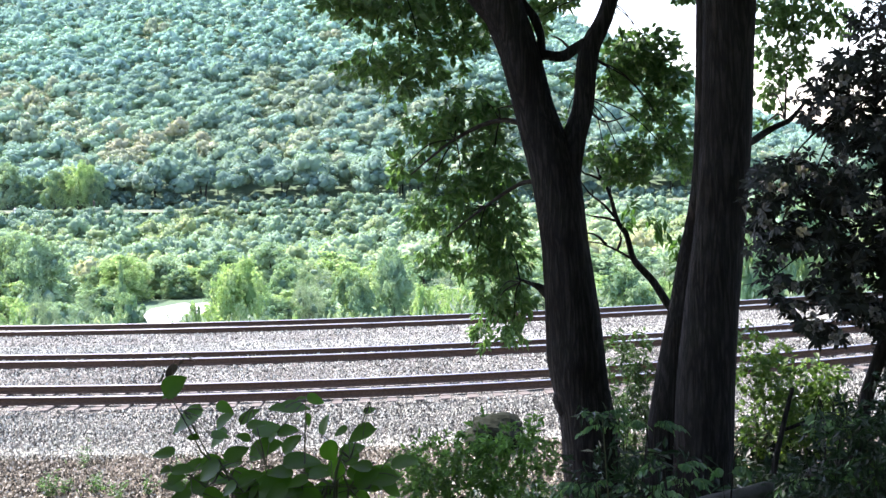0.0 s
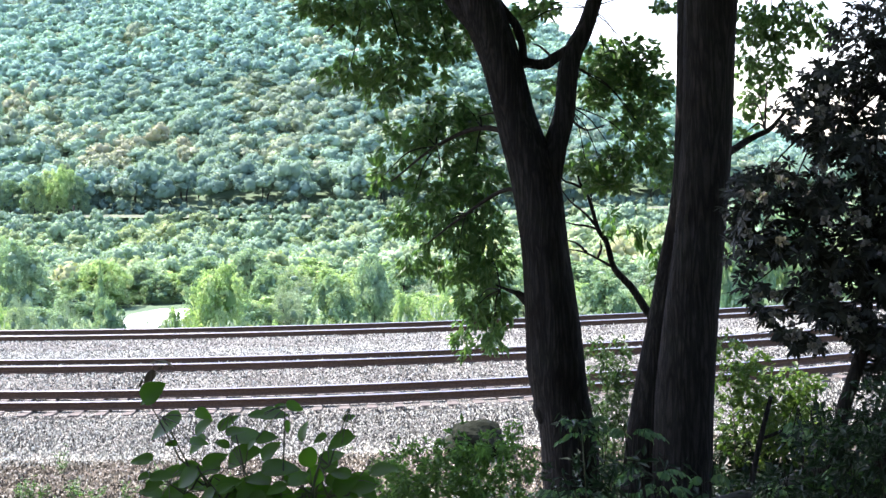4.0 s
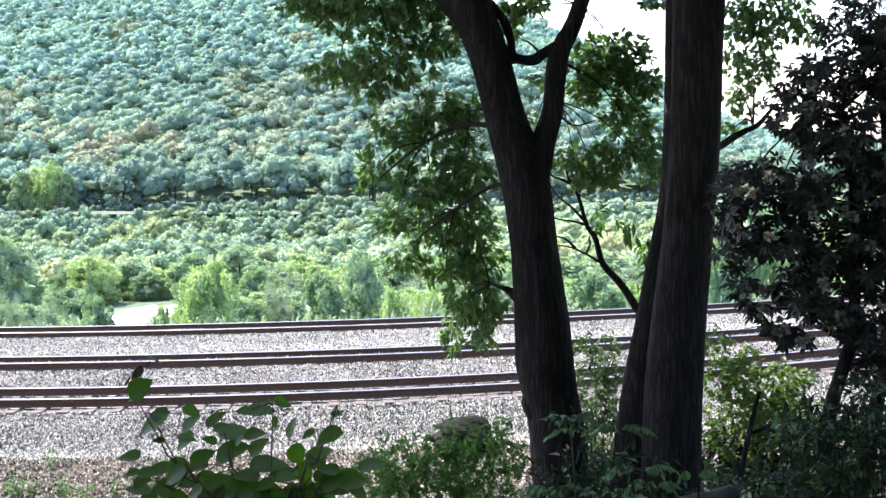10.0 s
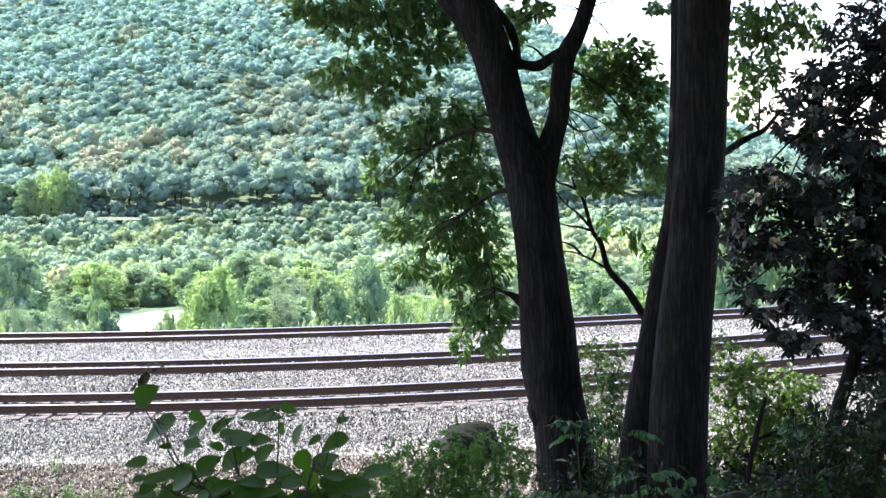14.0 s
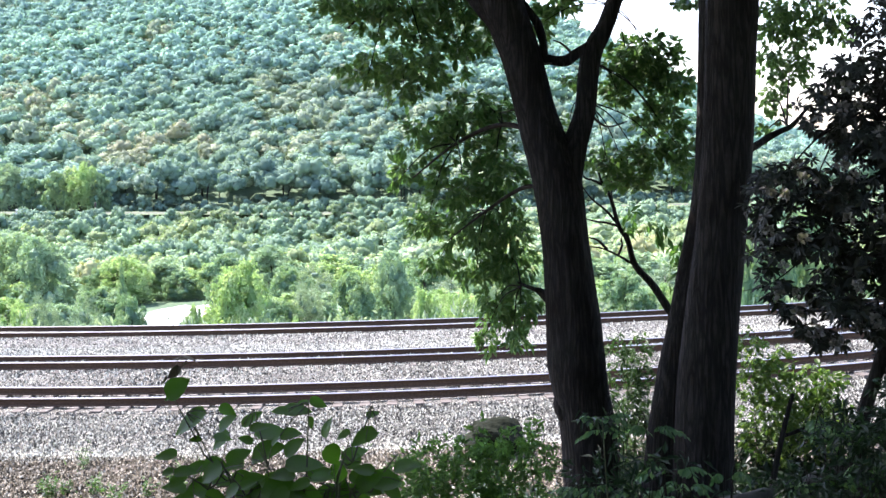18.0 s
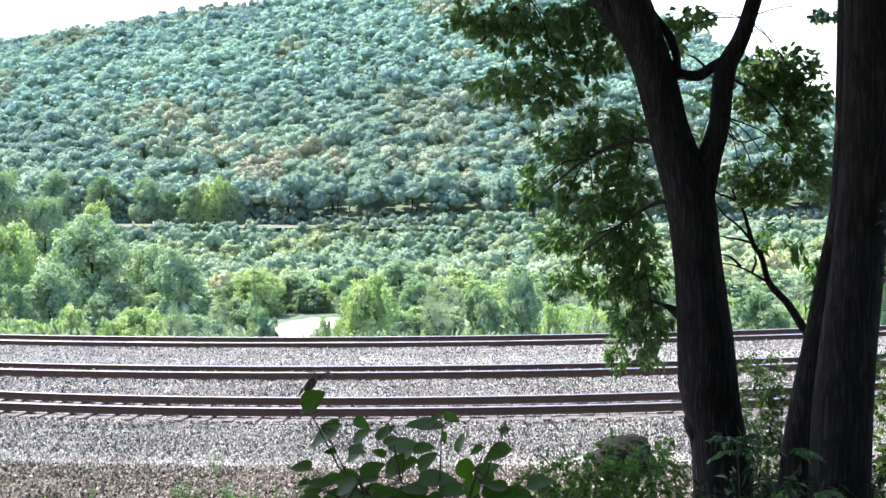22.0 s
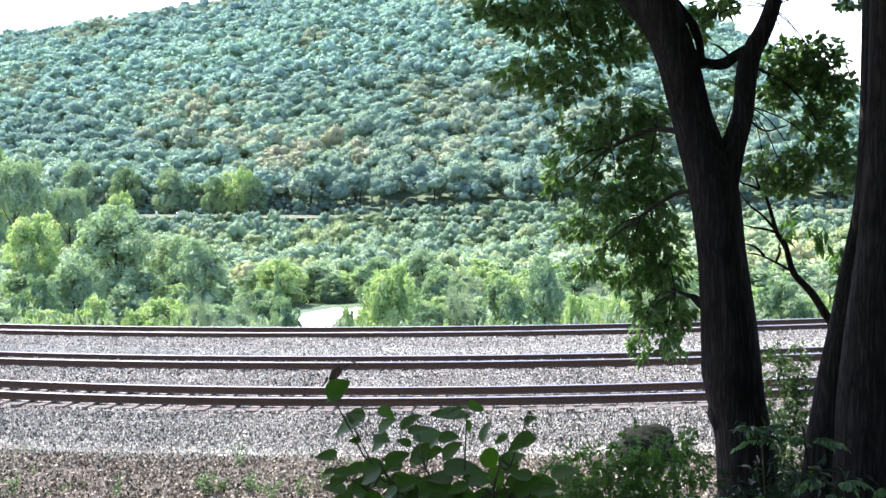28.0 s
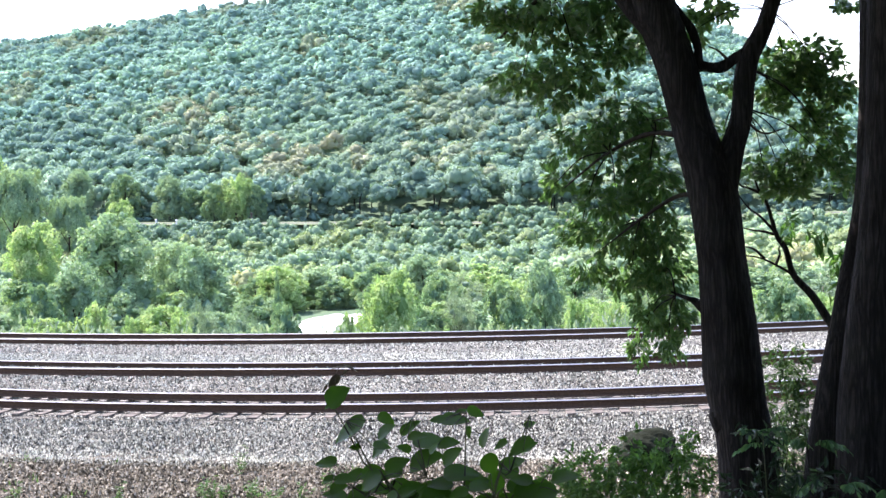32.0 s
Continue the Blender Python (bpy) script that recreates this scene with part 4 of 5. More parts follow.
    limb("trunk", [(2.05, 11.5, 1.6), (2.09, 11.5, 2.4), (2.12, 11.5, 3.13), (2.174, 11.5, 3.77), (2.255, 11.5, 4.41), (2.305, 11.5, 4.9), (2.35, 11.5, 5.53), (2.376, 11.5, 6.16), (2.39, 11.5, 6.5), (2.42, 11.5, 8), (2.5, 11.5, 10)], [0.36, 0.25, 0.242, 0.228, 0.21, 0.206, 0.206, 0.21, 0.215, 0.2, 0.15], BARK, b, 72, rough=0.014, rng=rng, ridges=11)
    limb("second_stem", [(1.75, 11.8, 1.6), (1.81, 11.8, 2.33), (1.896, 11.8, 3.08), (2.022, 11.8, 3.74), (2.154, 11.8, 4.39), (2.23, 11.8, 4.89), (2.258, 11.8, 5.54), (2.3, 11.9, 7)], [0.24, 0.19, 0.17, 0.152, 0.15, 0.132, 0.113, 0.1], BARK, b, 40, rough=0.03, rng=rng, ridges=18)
    limb("side_branch", [(2.4, 11.6, 5.18), (2.6, 11.8, 5.24), (2.78, 12, 5.32), (2.88, 12, 5.37), (3.0, 12, 5.43), (3.2, 12.2, 5.6)], [0.05, 0.034, 0.03, 0.026, 0.022, 0.012], BARK, b, 10, rough=0.05, rng=rng)
    limb("side_branch", [(2.5, 11.7, 6.75), (2.8, 12.2, 6.95), (3.1, 12.5, 6.8), (3.3, 12.5, 6.5)], [0.03, 0.02, 0.016, 0.008], BARK, b, 8)
    twigs("twig", [(2.85, 11.6, 5.42), (2.8, 12.2, 6.95), (3.1, 12.5, 6.8)], RIGHT, 12.5, b, rng, 0.014)
    sprays("foliage", RIGHT, 12.5, 0.5, GREEN_NEAR, b, rng, 0.06, 0.036, density=3.2)
    # this tree's unseen crown, likewise dense for shade below
    top = [(rng.uniform(0.5, 5.5), rng.uniform(7.6, 11.5), rng.uniform(0.7, 1.1), rng.uniform(0.5, 0.8)) for _ in range(22)]
    sprays("crown", top, 11.0, 2.8, GREEN_NEAR, b, rng, 0.26, 0.17, density=5.0)
    # the leaning sapling between the trunks
    c = tagged(new("sapling"), "thin leaning sapling with sparse leaves between the trunks", "sapling")
    limb("stem", [(2.5, 13, 2.0), (2.35, 13, 3.2), (2.16, 13, 3.6), (2.07, 13, 3.735), (1.923, 13, 3.97), (1.76, 13, 4.163), (1.69, 13, 4.406), (1.61, 13, 4.54), (1.537, 13, 4.81), (1.46, 13, 4.95), (1.4, 13, 5.15)], [0.05, 0.046, 0.042, 0.04, 0.036, 0.03, 0.026, 0.022, 0.016, 0.012, 0.006], BARK, c, 10)
    for q in (((1.78, 4.15), (1.6, 4.26), (1.45, 4.33), (1.27, 4.36)), ((1.6, 4.26), (1.64, 4.36), (1.63, 4.4), (1.64, 4.44)), ((1.63, 4.53), (1.5, 4.57), (1.38, 4.59), (1.22, 4.64)), ((1.6, 4.56), (1.48, 4.7), (1.36, 4.8), (1.25, 4.95)), ((1.5, 4.32), (1.42, 4.4), (1.35, 4.43), (1.26, 4.44)), ((1.47, 4.93), (1.36, 4.98), (1.3, 5.0), (1.24, 5.1))):
        limb("twig", [(x, 13, z) for x, z in q], [0.014, 0.011, 0.008, 0.004], BARK, c, 6, steps=4)
    sprays("foliage", ((1.80, 4.60, 0.16, 0.16), (2.1, 4.28, 0.16, 0.13), (1.98, 4.5, 0.1, 0.07), (2.2, 4.1, 0.1, 0.1)), 13.0, 0.2, GREEN_UNDER, c, rng, 0.13, 0.045, droop=1.0, density=2.2)


near_trees()

SHRUB_UPPER = ((2.48, 5.62, 0.20, 0.20), (2.72, 5.94, 0.22, 0.25), (2.81, 5.54, 0.18, 0.29), (2.39, 5.37, 0.18, 0.15), (2.65, 5.20, 0.24, 0.22), (2.23, 5.52, 0.07, 0.09), (2.06, 5.10, 0.13, 0.07), (1.95, 4.95, 0.13, 0.17), (2.23, 5.01, 0.20, 0.17), (2.51, 4.89, 0.24, 0.20), (2.81, 4.94, 0.18, 0.29), (3.00, 5.71, 0.18, 0.47), (3.00, 4.81, 0.18, 0.47))
SHRUB_LOWER = ((1.95, 4.67, 0.13, 0.17), (2.19, 4.70, 0.18, 0.18), (2.47, 4.58, 0.21, 0.21), (2.79, 4.50, 0.22, 0.25), (1.98, 4.42, 0.09, 0.09), (2.08, 4.24, 0.09, 0.07), (2.37, 4.31, 0.17, 0.14), (2.65, 4.19, 0.21, 0.17), (2.28, 4.10, 0.12, 0.07), (2.85, 3.98, 0.21, 0.22), (2.12, 4.14, 0.07, 0.04))


def understory():
    rng = np.random.default_rng(14)
    s = tagged(new("rhododendron"), "tall dark evergreen shrub with glossy lance-shaped leaves", "shrub")
    limb("stem", [(2.42, 8.5, 2.2), (2.5, 8.5, 3.3), (2.543, 8.5, 3.61), (2.59, 8.5, 3.77), (2.637, 8.5, 3.91), (2.68, 8.5, 4.12), (2.716, 8.5, 4.74), (2.614, 8.5, 5.44)], [0.06, 0.05, 0.047, 0.045, 0.043, 0.04, 0.03, 0.02], BARK, s, 10)
    limb("stem", [(2.6, 8.6, 2.2), (2.85, 8.6, 3.5), (2.95, 8.6, 4.4), (2.9, 8.6, 5.8)], [0.05, 0.045, 0.035, 0.02], BARK, s, 10)
    twigs("twig", [(2.68, 8.5, 4.12), (2.716, 8.5, 4.74), (2.614, 8.5, 5.44), (2.95, 8.6, 4.4)], SHRUB_UPPER + SHRUB_LOWER, 8.5, s, rng, 0.012, BARK)
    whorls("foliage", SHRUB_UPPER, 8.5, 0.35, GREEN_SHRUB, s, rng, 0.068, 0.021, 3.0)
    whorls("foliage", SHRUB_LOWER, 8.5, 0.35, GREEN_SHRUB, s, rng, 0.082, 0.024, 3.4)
    # faded flower heads at the twigs' ends
    for x, z, rx, rz in SHRUB_UPPER[3:] + SHRUB_LOWER:
        for _ in range(2):
            at = np.array((x + rng.uniform(-0.8, 0.8) * rx, 8.05 + rng.uniform(-0.1, 0.1), z + rng.uniform(-0.8, 0.8) * rz))
            d = unit(rng.normal(size=(16, 3)) + (0, -0.3, 0.6))
            l = rng.uniform(0.025, 0.045, 16)
            v, f = leaf_round(at + d * 0.008, d, unit(rng.normal(size=(16, 3))), l, l * 0.75, 0.3)
            part("flower_head", toned(raw("flower_head", v, f, FADED), np.tile(rng.uniform(0, 1, 16), 4)), s, "faded greyish-white flower head")
    for name, label, masses, depth, thick, mat, length, width, density in (
            ("bush", "low bright green ferny bush on the bank", ((-0.04, 3.19, 0.41, 0.19), (0.30, 3.30, 0.26, 0.19), (0.49, 3.33, 0.19, 0.19), (0.18, 3.05, 0.48, 0.17), (-0.22, 3.10, 0.22, 0.17)), 9.0, 0.4, GREEN_BUSH, 0.055, 0.024, 2.8),
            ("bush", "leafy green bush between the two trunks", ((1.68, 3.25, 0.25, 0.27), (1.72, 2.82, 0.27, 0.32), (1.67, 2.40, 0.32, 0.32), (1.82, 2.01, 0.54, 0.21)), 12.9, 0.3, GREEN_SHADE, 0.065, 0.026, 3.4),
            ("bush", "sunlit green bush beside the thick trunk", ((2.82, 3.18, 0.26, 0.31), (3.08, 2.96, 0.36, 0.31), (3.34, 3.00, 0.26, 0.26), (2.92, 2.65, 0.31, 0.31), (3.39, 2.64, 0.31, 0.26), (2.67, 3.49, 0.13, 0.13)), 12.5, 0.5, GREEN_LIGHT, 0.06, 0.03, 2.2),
            # dark brush added to stand for the hollow's shade and cover the ballast
            ("bush", "dark tangled brush added to fill the shaded hollow beside the thick trunk", ((2.75, 2.35, 0.3, 0.3), (3.05, 2.45, 0.35, 0.28), (3.4, 2.6, 0.3, 0.3), (3.3, 2.2, 0.4, 0.3), (2.9, 2.05, 0.4, 0.25), (3.62, 2.4, 0.3, 0.35)), 12.9, 0.35, GREEN_FERN, 0.08, 0.034, 3.2),
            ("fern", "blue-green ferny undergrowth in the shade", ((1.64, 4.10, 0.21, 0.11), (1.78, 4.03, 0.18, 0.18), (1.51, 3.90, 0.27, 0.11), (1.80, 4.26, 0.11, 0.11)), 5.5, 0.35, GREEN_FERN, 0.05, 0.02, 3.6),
            ("fern", "pale green ferny sprigs before the trunks", ((0.59, 4.20, 0.11, 0.05), (0.70, 3.99, 0.16, 0.11), (0.56, 3.93, 0.14, 0.11)), 5.5, 0.25, GREEN_FERN, 0.06, 0.019, 1.4)):
        o = tagged(new(name), label, name)
        for x, z, rx, rz in masses:
            g = float(lie(x, depth))
            limb("stem", [(x + rng.normal() * 0.05, depth, g - 0.1), (x + rng.normal() * 0.08, depth, (g + z) / 2), (x, depth, z)], [0.006, 0.004, 0.002], STEM, o, 6, steps=3)
        sprays("foliage", masses, depth, thick, mat, o, rng, length, width, droop=0.15, density=density)
    g = tagged(new("fallen_branch"), "grey fallen branch lying in the undergrowth", "branch")
    limb("wood", [(1.4, 8.5, 2.95), (1.577, 8.5, 3.02), (1.808, 8.5, 3.07), (1.967, 8.5, 3.11), (2.144, 8.5, 3.15), (2.286, 8.5, 3.22), (2.53, 8.6, 3.29)], [0.06, 0.058, 0.052, 0.05, 0.045, 0.04, 0.03], DEADWOOD, g, 14, rough=0.05, rng=rng)
    limb("prop_stick", [(1.6, 8.5, 2.3), (1.7, 8.5, 2.98)], [0.02, 0.018], DEADWOOD, g, 8)
    d = tagged(new("dead_stick"), "dark broken dead stick standing in the bush", "stick")
    limb("stick", [(2.5, 11, 1.8), (2.557, 11, 2.47), (2.592, 11, 2.704), (2.654, 11, 2.975), (2.73, 11, 3.27)], [0.03, 0.026, 0.025, 0.022, 0.017], BARK, d, 8)
    limb("side_stick", [(2.64, 11.02, 2.92), (2.74, 11.02, 2.95), (2.815, 11, 2.984), (3.0, 11, 3.02)], [0.013, 0.017, 0.015, 0.01], BARK, d, 8)
    rock = tagged(new("boulder"), "dark rounded boulder at the foot of the bank", "boulder")
    v, f = ico(4)
    v = v * (1 + 0.16 * np.sin(v[:, :1] * 3.1 + 1) * np.cos(v[:, 1:2] * 2.7) + 0.1 * np.sin(v[:, 2:] * 5 + v[:, :1] * 4) + 0.06 * np.sin(v[:, :1] * 11 + v[:, 1:2] * 9) * np.sin(v[:, 2:] * 10))
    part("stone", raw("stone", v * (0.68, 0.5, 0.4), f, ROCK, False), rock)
    rock.matrix_basis = pose(0.86, 27.4, -0.5)


understory()


def frond_plant(rng, x, y, top, reach, blade, label, fronds=5, leaflet=0.055):
    """A low plant of arching fronds, each with paired leaflets along its rib."""
    o = tagged(new("seedling"), label, "plant", "ferny seedlings on the bank")
    g = float(lie(x, y)) - 0.05
    for _ in range(fronds):
        turn, out = rng.uniform(0, 6.28), reach * rng.uniform(0.5, 1.1)
        tip = np.array((x + math.cos(turn) * out, y + math.sin(turn) * out * 0.6, top - rng.uniform(0, 0.35) * reach))
        crest = np.array((x + math.cos(turn) * out * 0.45, y + math.sin(turn) * out * 0.3, top + 0.05))
        pts = [np.array((x + rng.normal() * 0.02, y, g)), np.array((x, y, (g + top) / 2)), crest, tip]
        rib = limb("frond", [tuple(q) for q in pts], [0.004, 0.003, 0.002, 0.001], BARK, o, 5, steps=4)
        along = Vector(tip - crest).normalized()
        sideways = along.cross(Vector((0, 0, 1))).normalized()
        for k in range(15):
            u = (k // 2) / 7.0
            at = Vector(crest * (1 - u) + tip * u + (pts[1] - crest) * 0.12 * (1 - u) ** 2)
            way = along if k == 14 else (sideways * (1 if k % 2 else -1) + along * 0.55 + Vector((0, 0, -0.25)) + Vector(rng.normal(size=3) * 0.12)).normalized()
            face = Vector(rng.normal(size=3) * 0.25 + (0, -0.2, 1))
            across = way.cross(face).normalized()
            l = leaflet * rng.uniform(0.75, 1.15) * float(np.interp(u, (0, 0.4, 1), (0.7, 1.1, 0.85)))
            ob = part("leaflet", blade, rib)
            ob.matrix_basis = Matrix.Translation(at) @ Matrix((across, way, across.cross(way))).transposed().to_4x4() @ Matrix.Scale(l, 4)


def seedlings():
    rng = np.random.default_rng(77)
    one = np.zeros((1, 3))
    v, f = leaf_round(one, one + (0, 1, 0), one + (0, 0, 1), 1.0, 0.42)
    blade = toned(raw("leaflet", v, f, GREEN_SEED), np.zeros(len(f)))
    pale, deep = "green seedling with paired leaflets on arching fronds", "dark teal-green seedling with paired leaflets in the shade"
    for x, y, top, reach in ((0.86, 8.0, 3.74, 0.2), (1.0, 8.3, 3.60, 0.24), (1.16, 8.0, 3.66, 0.22), (1.2, 7.6, 3.52, 0.24), (1.05, 7.4, 3.42, 0.26), (1.3, 7.8, 3.36, 0.2), (0.75, 7.6, 3.40, 0.2), (1.38, 7.0, 3.62, 0.12)):
        frond_plant(rng, x, y, top, reach, blade, pale, 6)
    for x, y, top, reach in ((1.6, 5.9, 4.08, 0.18), (1.78, 6.2, 4.02, 0.22), (1.95, 6.0, 4.06, 0.2), (1.7, 5.6, 3.96, 0.2), (1.9, 5.7, 3.9, 0.22), (1.55, 5.8, 3.86, 0.2), (2.1, 6.3, 4.02, 0.22), (1.75, 5.4, 3.82, 0.2)):
        frond_plant(rng, x, y, top, reach, blade, deep, 7, 0.06)


seedlings()


# ---- the leafy shoots before the camera ----


def broad_leaf(mat):
    """A heart-shaped blade one unit long, cupped along its rib."""
    n = 9
    t = np.linspace(0, 1, n)
    half = 0.40 * np.sin(np.pi * t ** 0.72) ** 0.85 + 0.012
    half[0] = half[-1] = 0.0
    v, f = [], []
    for ti, h in zip(t, half):
        sag = -0.22 * ti * ti
        lobe = -0.1 * math.exp(-ti * 6) if h else 0
        v += [(-h, ti + lobe, sag + 0.16 * h), (-h * 0.5, ti, sag + 0.03 * h), (0, ti, sag - 0.015), (h * 0.5, ti, sag + 0.03 * h), (h, ti + lobe, sag + 0.16 * h)]
    for i in range(n - 1):
        for j in range(4):
            f.append([i * 5 + j, i * 5 + j + 1, (i + 1) * 5 + j + 1, (i + 1) * 5 + j])
    return raw("leaf", v, f, mat, True)


def shoot(plant, blade, rng, tip, leaves):
    """One stem to its tip (x, z), and its leaves: middle x and z, length, slope in degrees, how open the blade lies to the tracks."""
    root = (-0.33 + rng.uniform(-0.03, 0.03), 3.06 + rng.uniform(-0.05, 0.05), 3.05)
    depth = 3.0 + rng.uniform(-0.05, 0.05)
    low = (-0.33 + (tip[0] + 0.33) * 0.45, depth, 4.45 + rng.uniform(-0.03, 0.03))
    mid = ((low[0] + tip[0]) / 2, depth, (low[2] + tip[1]) / 2 + 0.02)
    stem = [Vector(low), Vector(mid), Vector((tip[0], depth, tip[1]))]
    limb("stem", [root, low, mid, tuple(stem[2])], [0.004, 0.0026, 0.002, 0.001], STEM, plant, 6, steps=4)
    for x, z, size, slope, wide in leaves:
        a, s = radians(slope), math.sqrt(1 - wide * wide)
        way = Vector((math.cos(a), rng.uniform(-0.25, 0.25), math.sin(a))).normalized()
        flip = 1 if math.cos(a) > 0 else -1
        face = Vector((-math.sin(a) * s * flip, -wide, abs(math.cos(a)) * s + 0.05)).normalized()
        across = way.cross(face).normalized()
        m = Matrix((across, way, across.cross(way))).transposed().to_4x4()
        foot = Vector((x, depth + rng.uniform(-0.09, 0.09), z)) - way * size * 0.5
        leaf = part("leaf", blade, plant)
        leaf.matrix_basis = Matrix.Translation(foot) @ m @ Matrix.Scale(size, 4)
        near = min(stem, key=lambda q: (q - foot).length)
        limb("leaf_stalk", [tuple(near), tuple(near.lerp(foot, 0.5) + Vector((0, 0, 0.004))), tuple(foot)], [0.0014, 0.001, 0.0009], STEM, plant, 5, steps=3)


def shoots():
    rng = random.Random(31)
    blade = broad_leaf(GREEN_PLANT)
    plant = swaying["shoots"] = tagged(new("leafy_shoots"), "leafy green shoots with broad heart-shaped leaves before the tracks", "plant")
    shoot(plant, blade, rng, (-0.60, 4.80), ((-0.564, 4.806, 0.059, 40, 0.90), (-0.597, 4.772, 0.042, 200, 0.55)))
    shoot(plant, blade, rng, (-0.565, 4.735), ((-0.559, 4.719, 0.085, 205, 0.45), (-0.492, 4.722, 0.042, -20, 0.60), (-0.467, 4.730, 0.048, 48, 0.50), (-0.486, 4.685, 0.041, 0, 0.42), (-0.542, 4.685, 0.027, 170, 0.50), (-0.510, 4.658, 0.054, 215, 0.55)))
    shoot(plant, blade, rng, (-0.42, 4.74), ((-0.436, 4.711, 0.054, 45, 0.50), (-0.405, 4.714, 0.041, 15, 0.45), (-0.394, 4.674, 0.082, 5, 0.40), (-0.403, 4.644, 0.082, 30, 0.50), (-0.462, 4.637, 0.059, 35, 0.65), (-0.448, 4.666, 0.034, 150, 0.50), (-0.370, 4.689, 0.034, 60, 0.40)))
    shoot(plant, blade, rng, (-0.30, 4.76), ((-0.358, 4.751, 0.035, 170, 0.50), (-0.331, 4.737, 0.063, 8, 0.42), (-0.288, 4.746, 0.041, -10, 0.60), (-0.315, 4.754, 0.028, 30, 0.50), (-0.333, 4.711, 0.045, 15, 0.55), (-0.297, 4.718, 0.028, -70, 0.50)))
    shoot(plant, blade, rng, (-0.17, 4.75), ((-0.270, 4.699, 0.046, 80, 0.50), (-0.190, 4.690, 0.062, 200, 0.50), (-0.172, 4.728, 0.028, 25, 0.60), (-0.250, 4.660, 0.051, -60, 0.95), (-0.223, 4.633, 0.042, 20, 0.60), (-0.237, 4.680, 0.034, 200, 0.50), (-0.169, 4.701, 0.034, 40, 0.50)))
    shoot(plant, blade, rng, (-0.22, 4.68), ((-0.340, 4.662, 0.054, 50, 0.60), (-0.313, 4.635, 0.082, 10, 0.40), (-0.245, 4.597, 0.056, -60, 0.80), (-0.180, 4.602, 0.065, 40, 0.65), (-0.286, 4.608, 0.054, 25, 0.60), (-0.317, 4.607, 0.045, 190, 0.50)))
    shoot(plant, blade, rng, (-0.60, 4.62), ((-0.512, 4.615, 0.062, 210, 0.70), (-0.632, 4.627, 0.054, 175, 0.45), (-0.555, 4.630, 0.048, 10, 0.40), (-0.425, 4.597, 0.056, 30, 0.60), (-0.359, 4.584, 0.093, 8, 0.50), (-0.462, 4.577, 0.062, 15, 0.55), (-0.550, 4.574, 0.059, 190, 0.55), (-0.594, 4.623, 0.034, 20, 0.40)))
    shoot(plant, blade, rng, (-0.12, 4.65), ((-0.395, 4.562, 0.062, 20, 0.60), (-0.302, 4.572, 0.068, -15, 0.60), (-0.225, 4.562, 0.062, 25, 0.65), (-0.147, 4.583, 0.065, 12, 0.50), (-0.099, 4.639, 0.059, 20, 0.40), (-0.272, 4.558, 0.056, 160, 0.70), (-0.158, 4.557, 0.051, 10, 0.50), (-0.499, 4.557, 0.056, -20, 0.60), (-0.344, 4.552, 0.062, 10, 0.70), (-0.437, 4.555, 0.051, 170, 0.60)))
    for k in range(6):
        mid = -0.56 + 0.08 * k
        shoot(plant, blade, rng, (mid, 4.60 + rng.uniform(-0.02, 0.03)), [(mid + rng.uniform(-0.07, 0.07), rng.uniform(4.53, 4.625), rng.uniform(0.04, 0.068), rng.choice((0, 180)) + rng.uniform(-35, 35), rng.uniform(0.35, 0.75)) for _ in range(6)])
    # withered leaves at the tip of the tallest stem
    limb("dry_twig", [(-0.575, 3.0, 4.79), (-0.582, 3.0, 4.825), (-0.574, 3.0, 4.85), (-0.56, 3.0, 4.858)], [0.0018, 0.0014, 0.001, 0.0008], STRAW, plant, 5, steps=4)
    dry = broad_leaf(STRAW)
    for x, z, size, slope, wide in ((-0.585, 4.822, 0.042, 228, 0.5), (-0.605, 4.806, 0.026, 250, 0.35), (-0.575, 4.853, 0.03, 175, 0.25), (-0.548, 4.852, 0.034, -12, 0.25), (-0.562, 4.84, 0.02, 240, 0.4)):
        a, q = radians(slope), math.sqrt(1 - wide * wide)
        way = Vector((math.cos(a), 0.1, math.sin(a))).normalized()
        across = way.cross(Vector((-math.sin(a) * q, -wide, abs(math.cos(a)) * q + 0.05))).normalized()
        leaf = part("dry_leaf", dry, plant, "withered tan leaf")
        leaf.matrix_basis = Matrix.Translation(Vector((x, 3.0, z)) - way * size * 0.5) @ Matrix((across * 0.55, way, across.cross(way))).transposed().to_4x4() @ Matrix.Scale(size, 4)
    return plant


shoots()

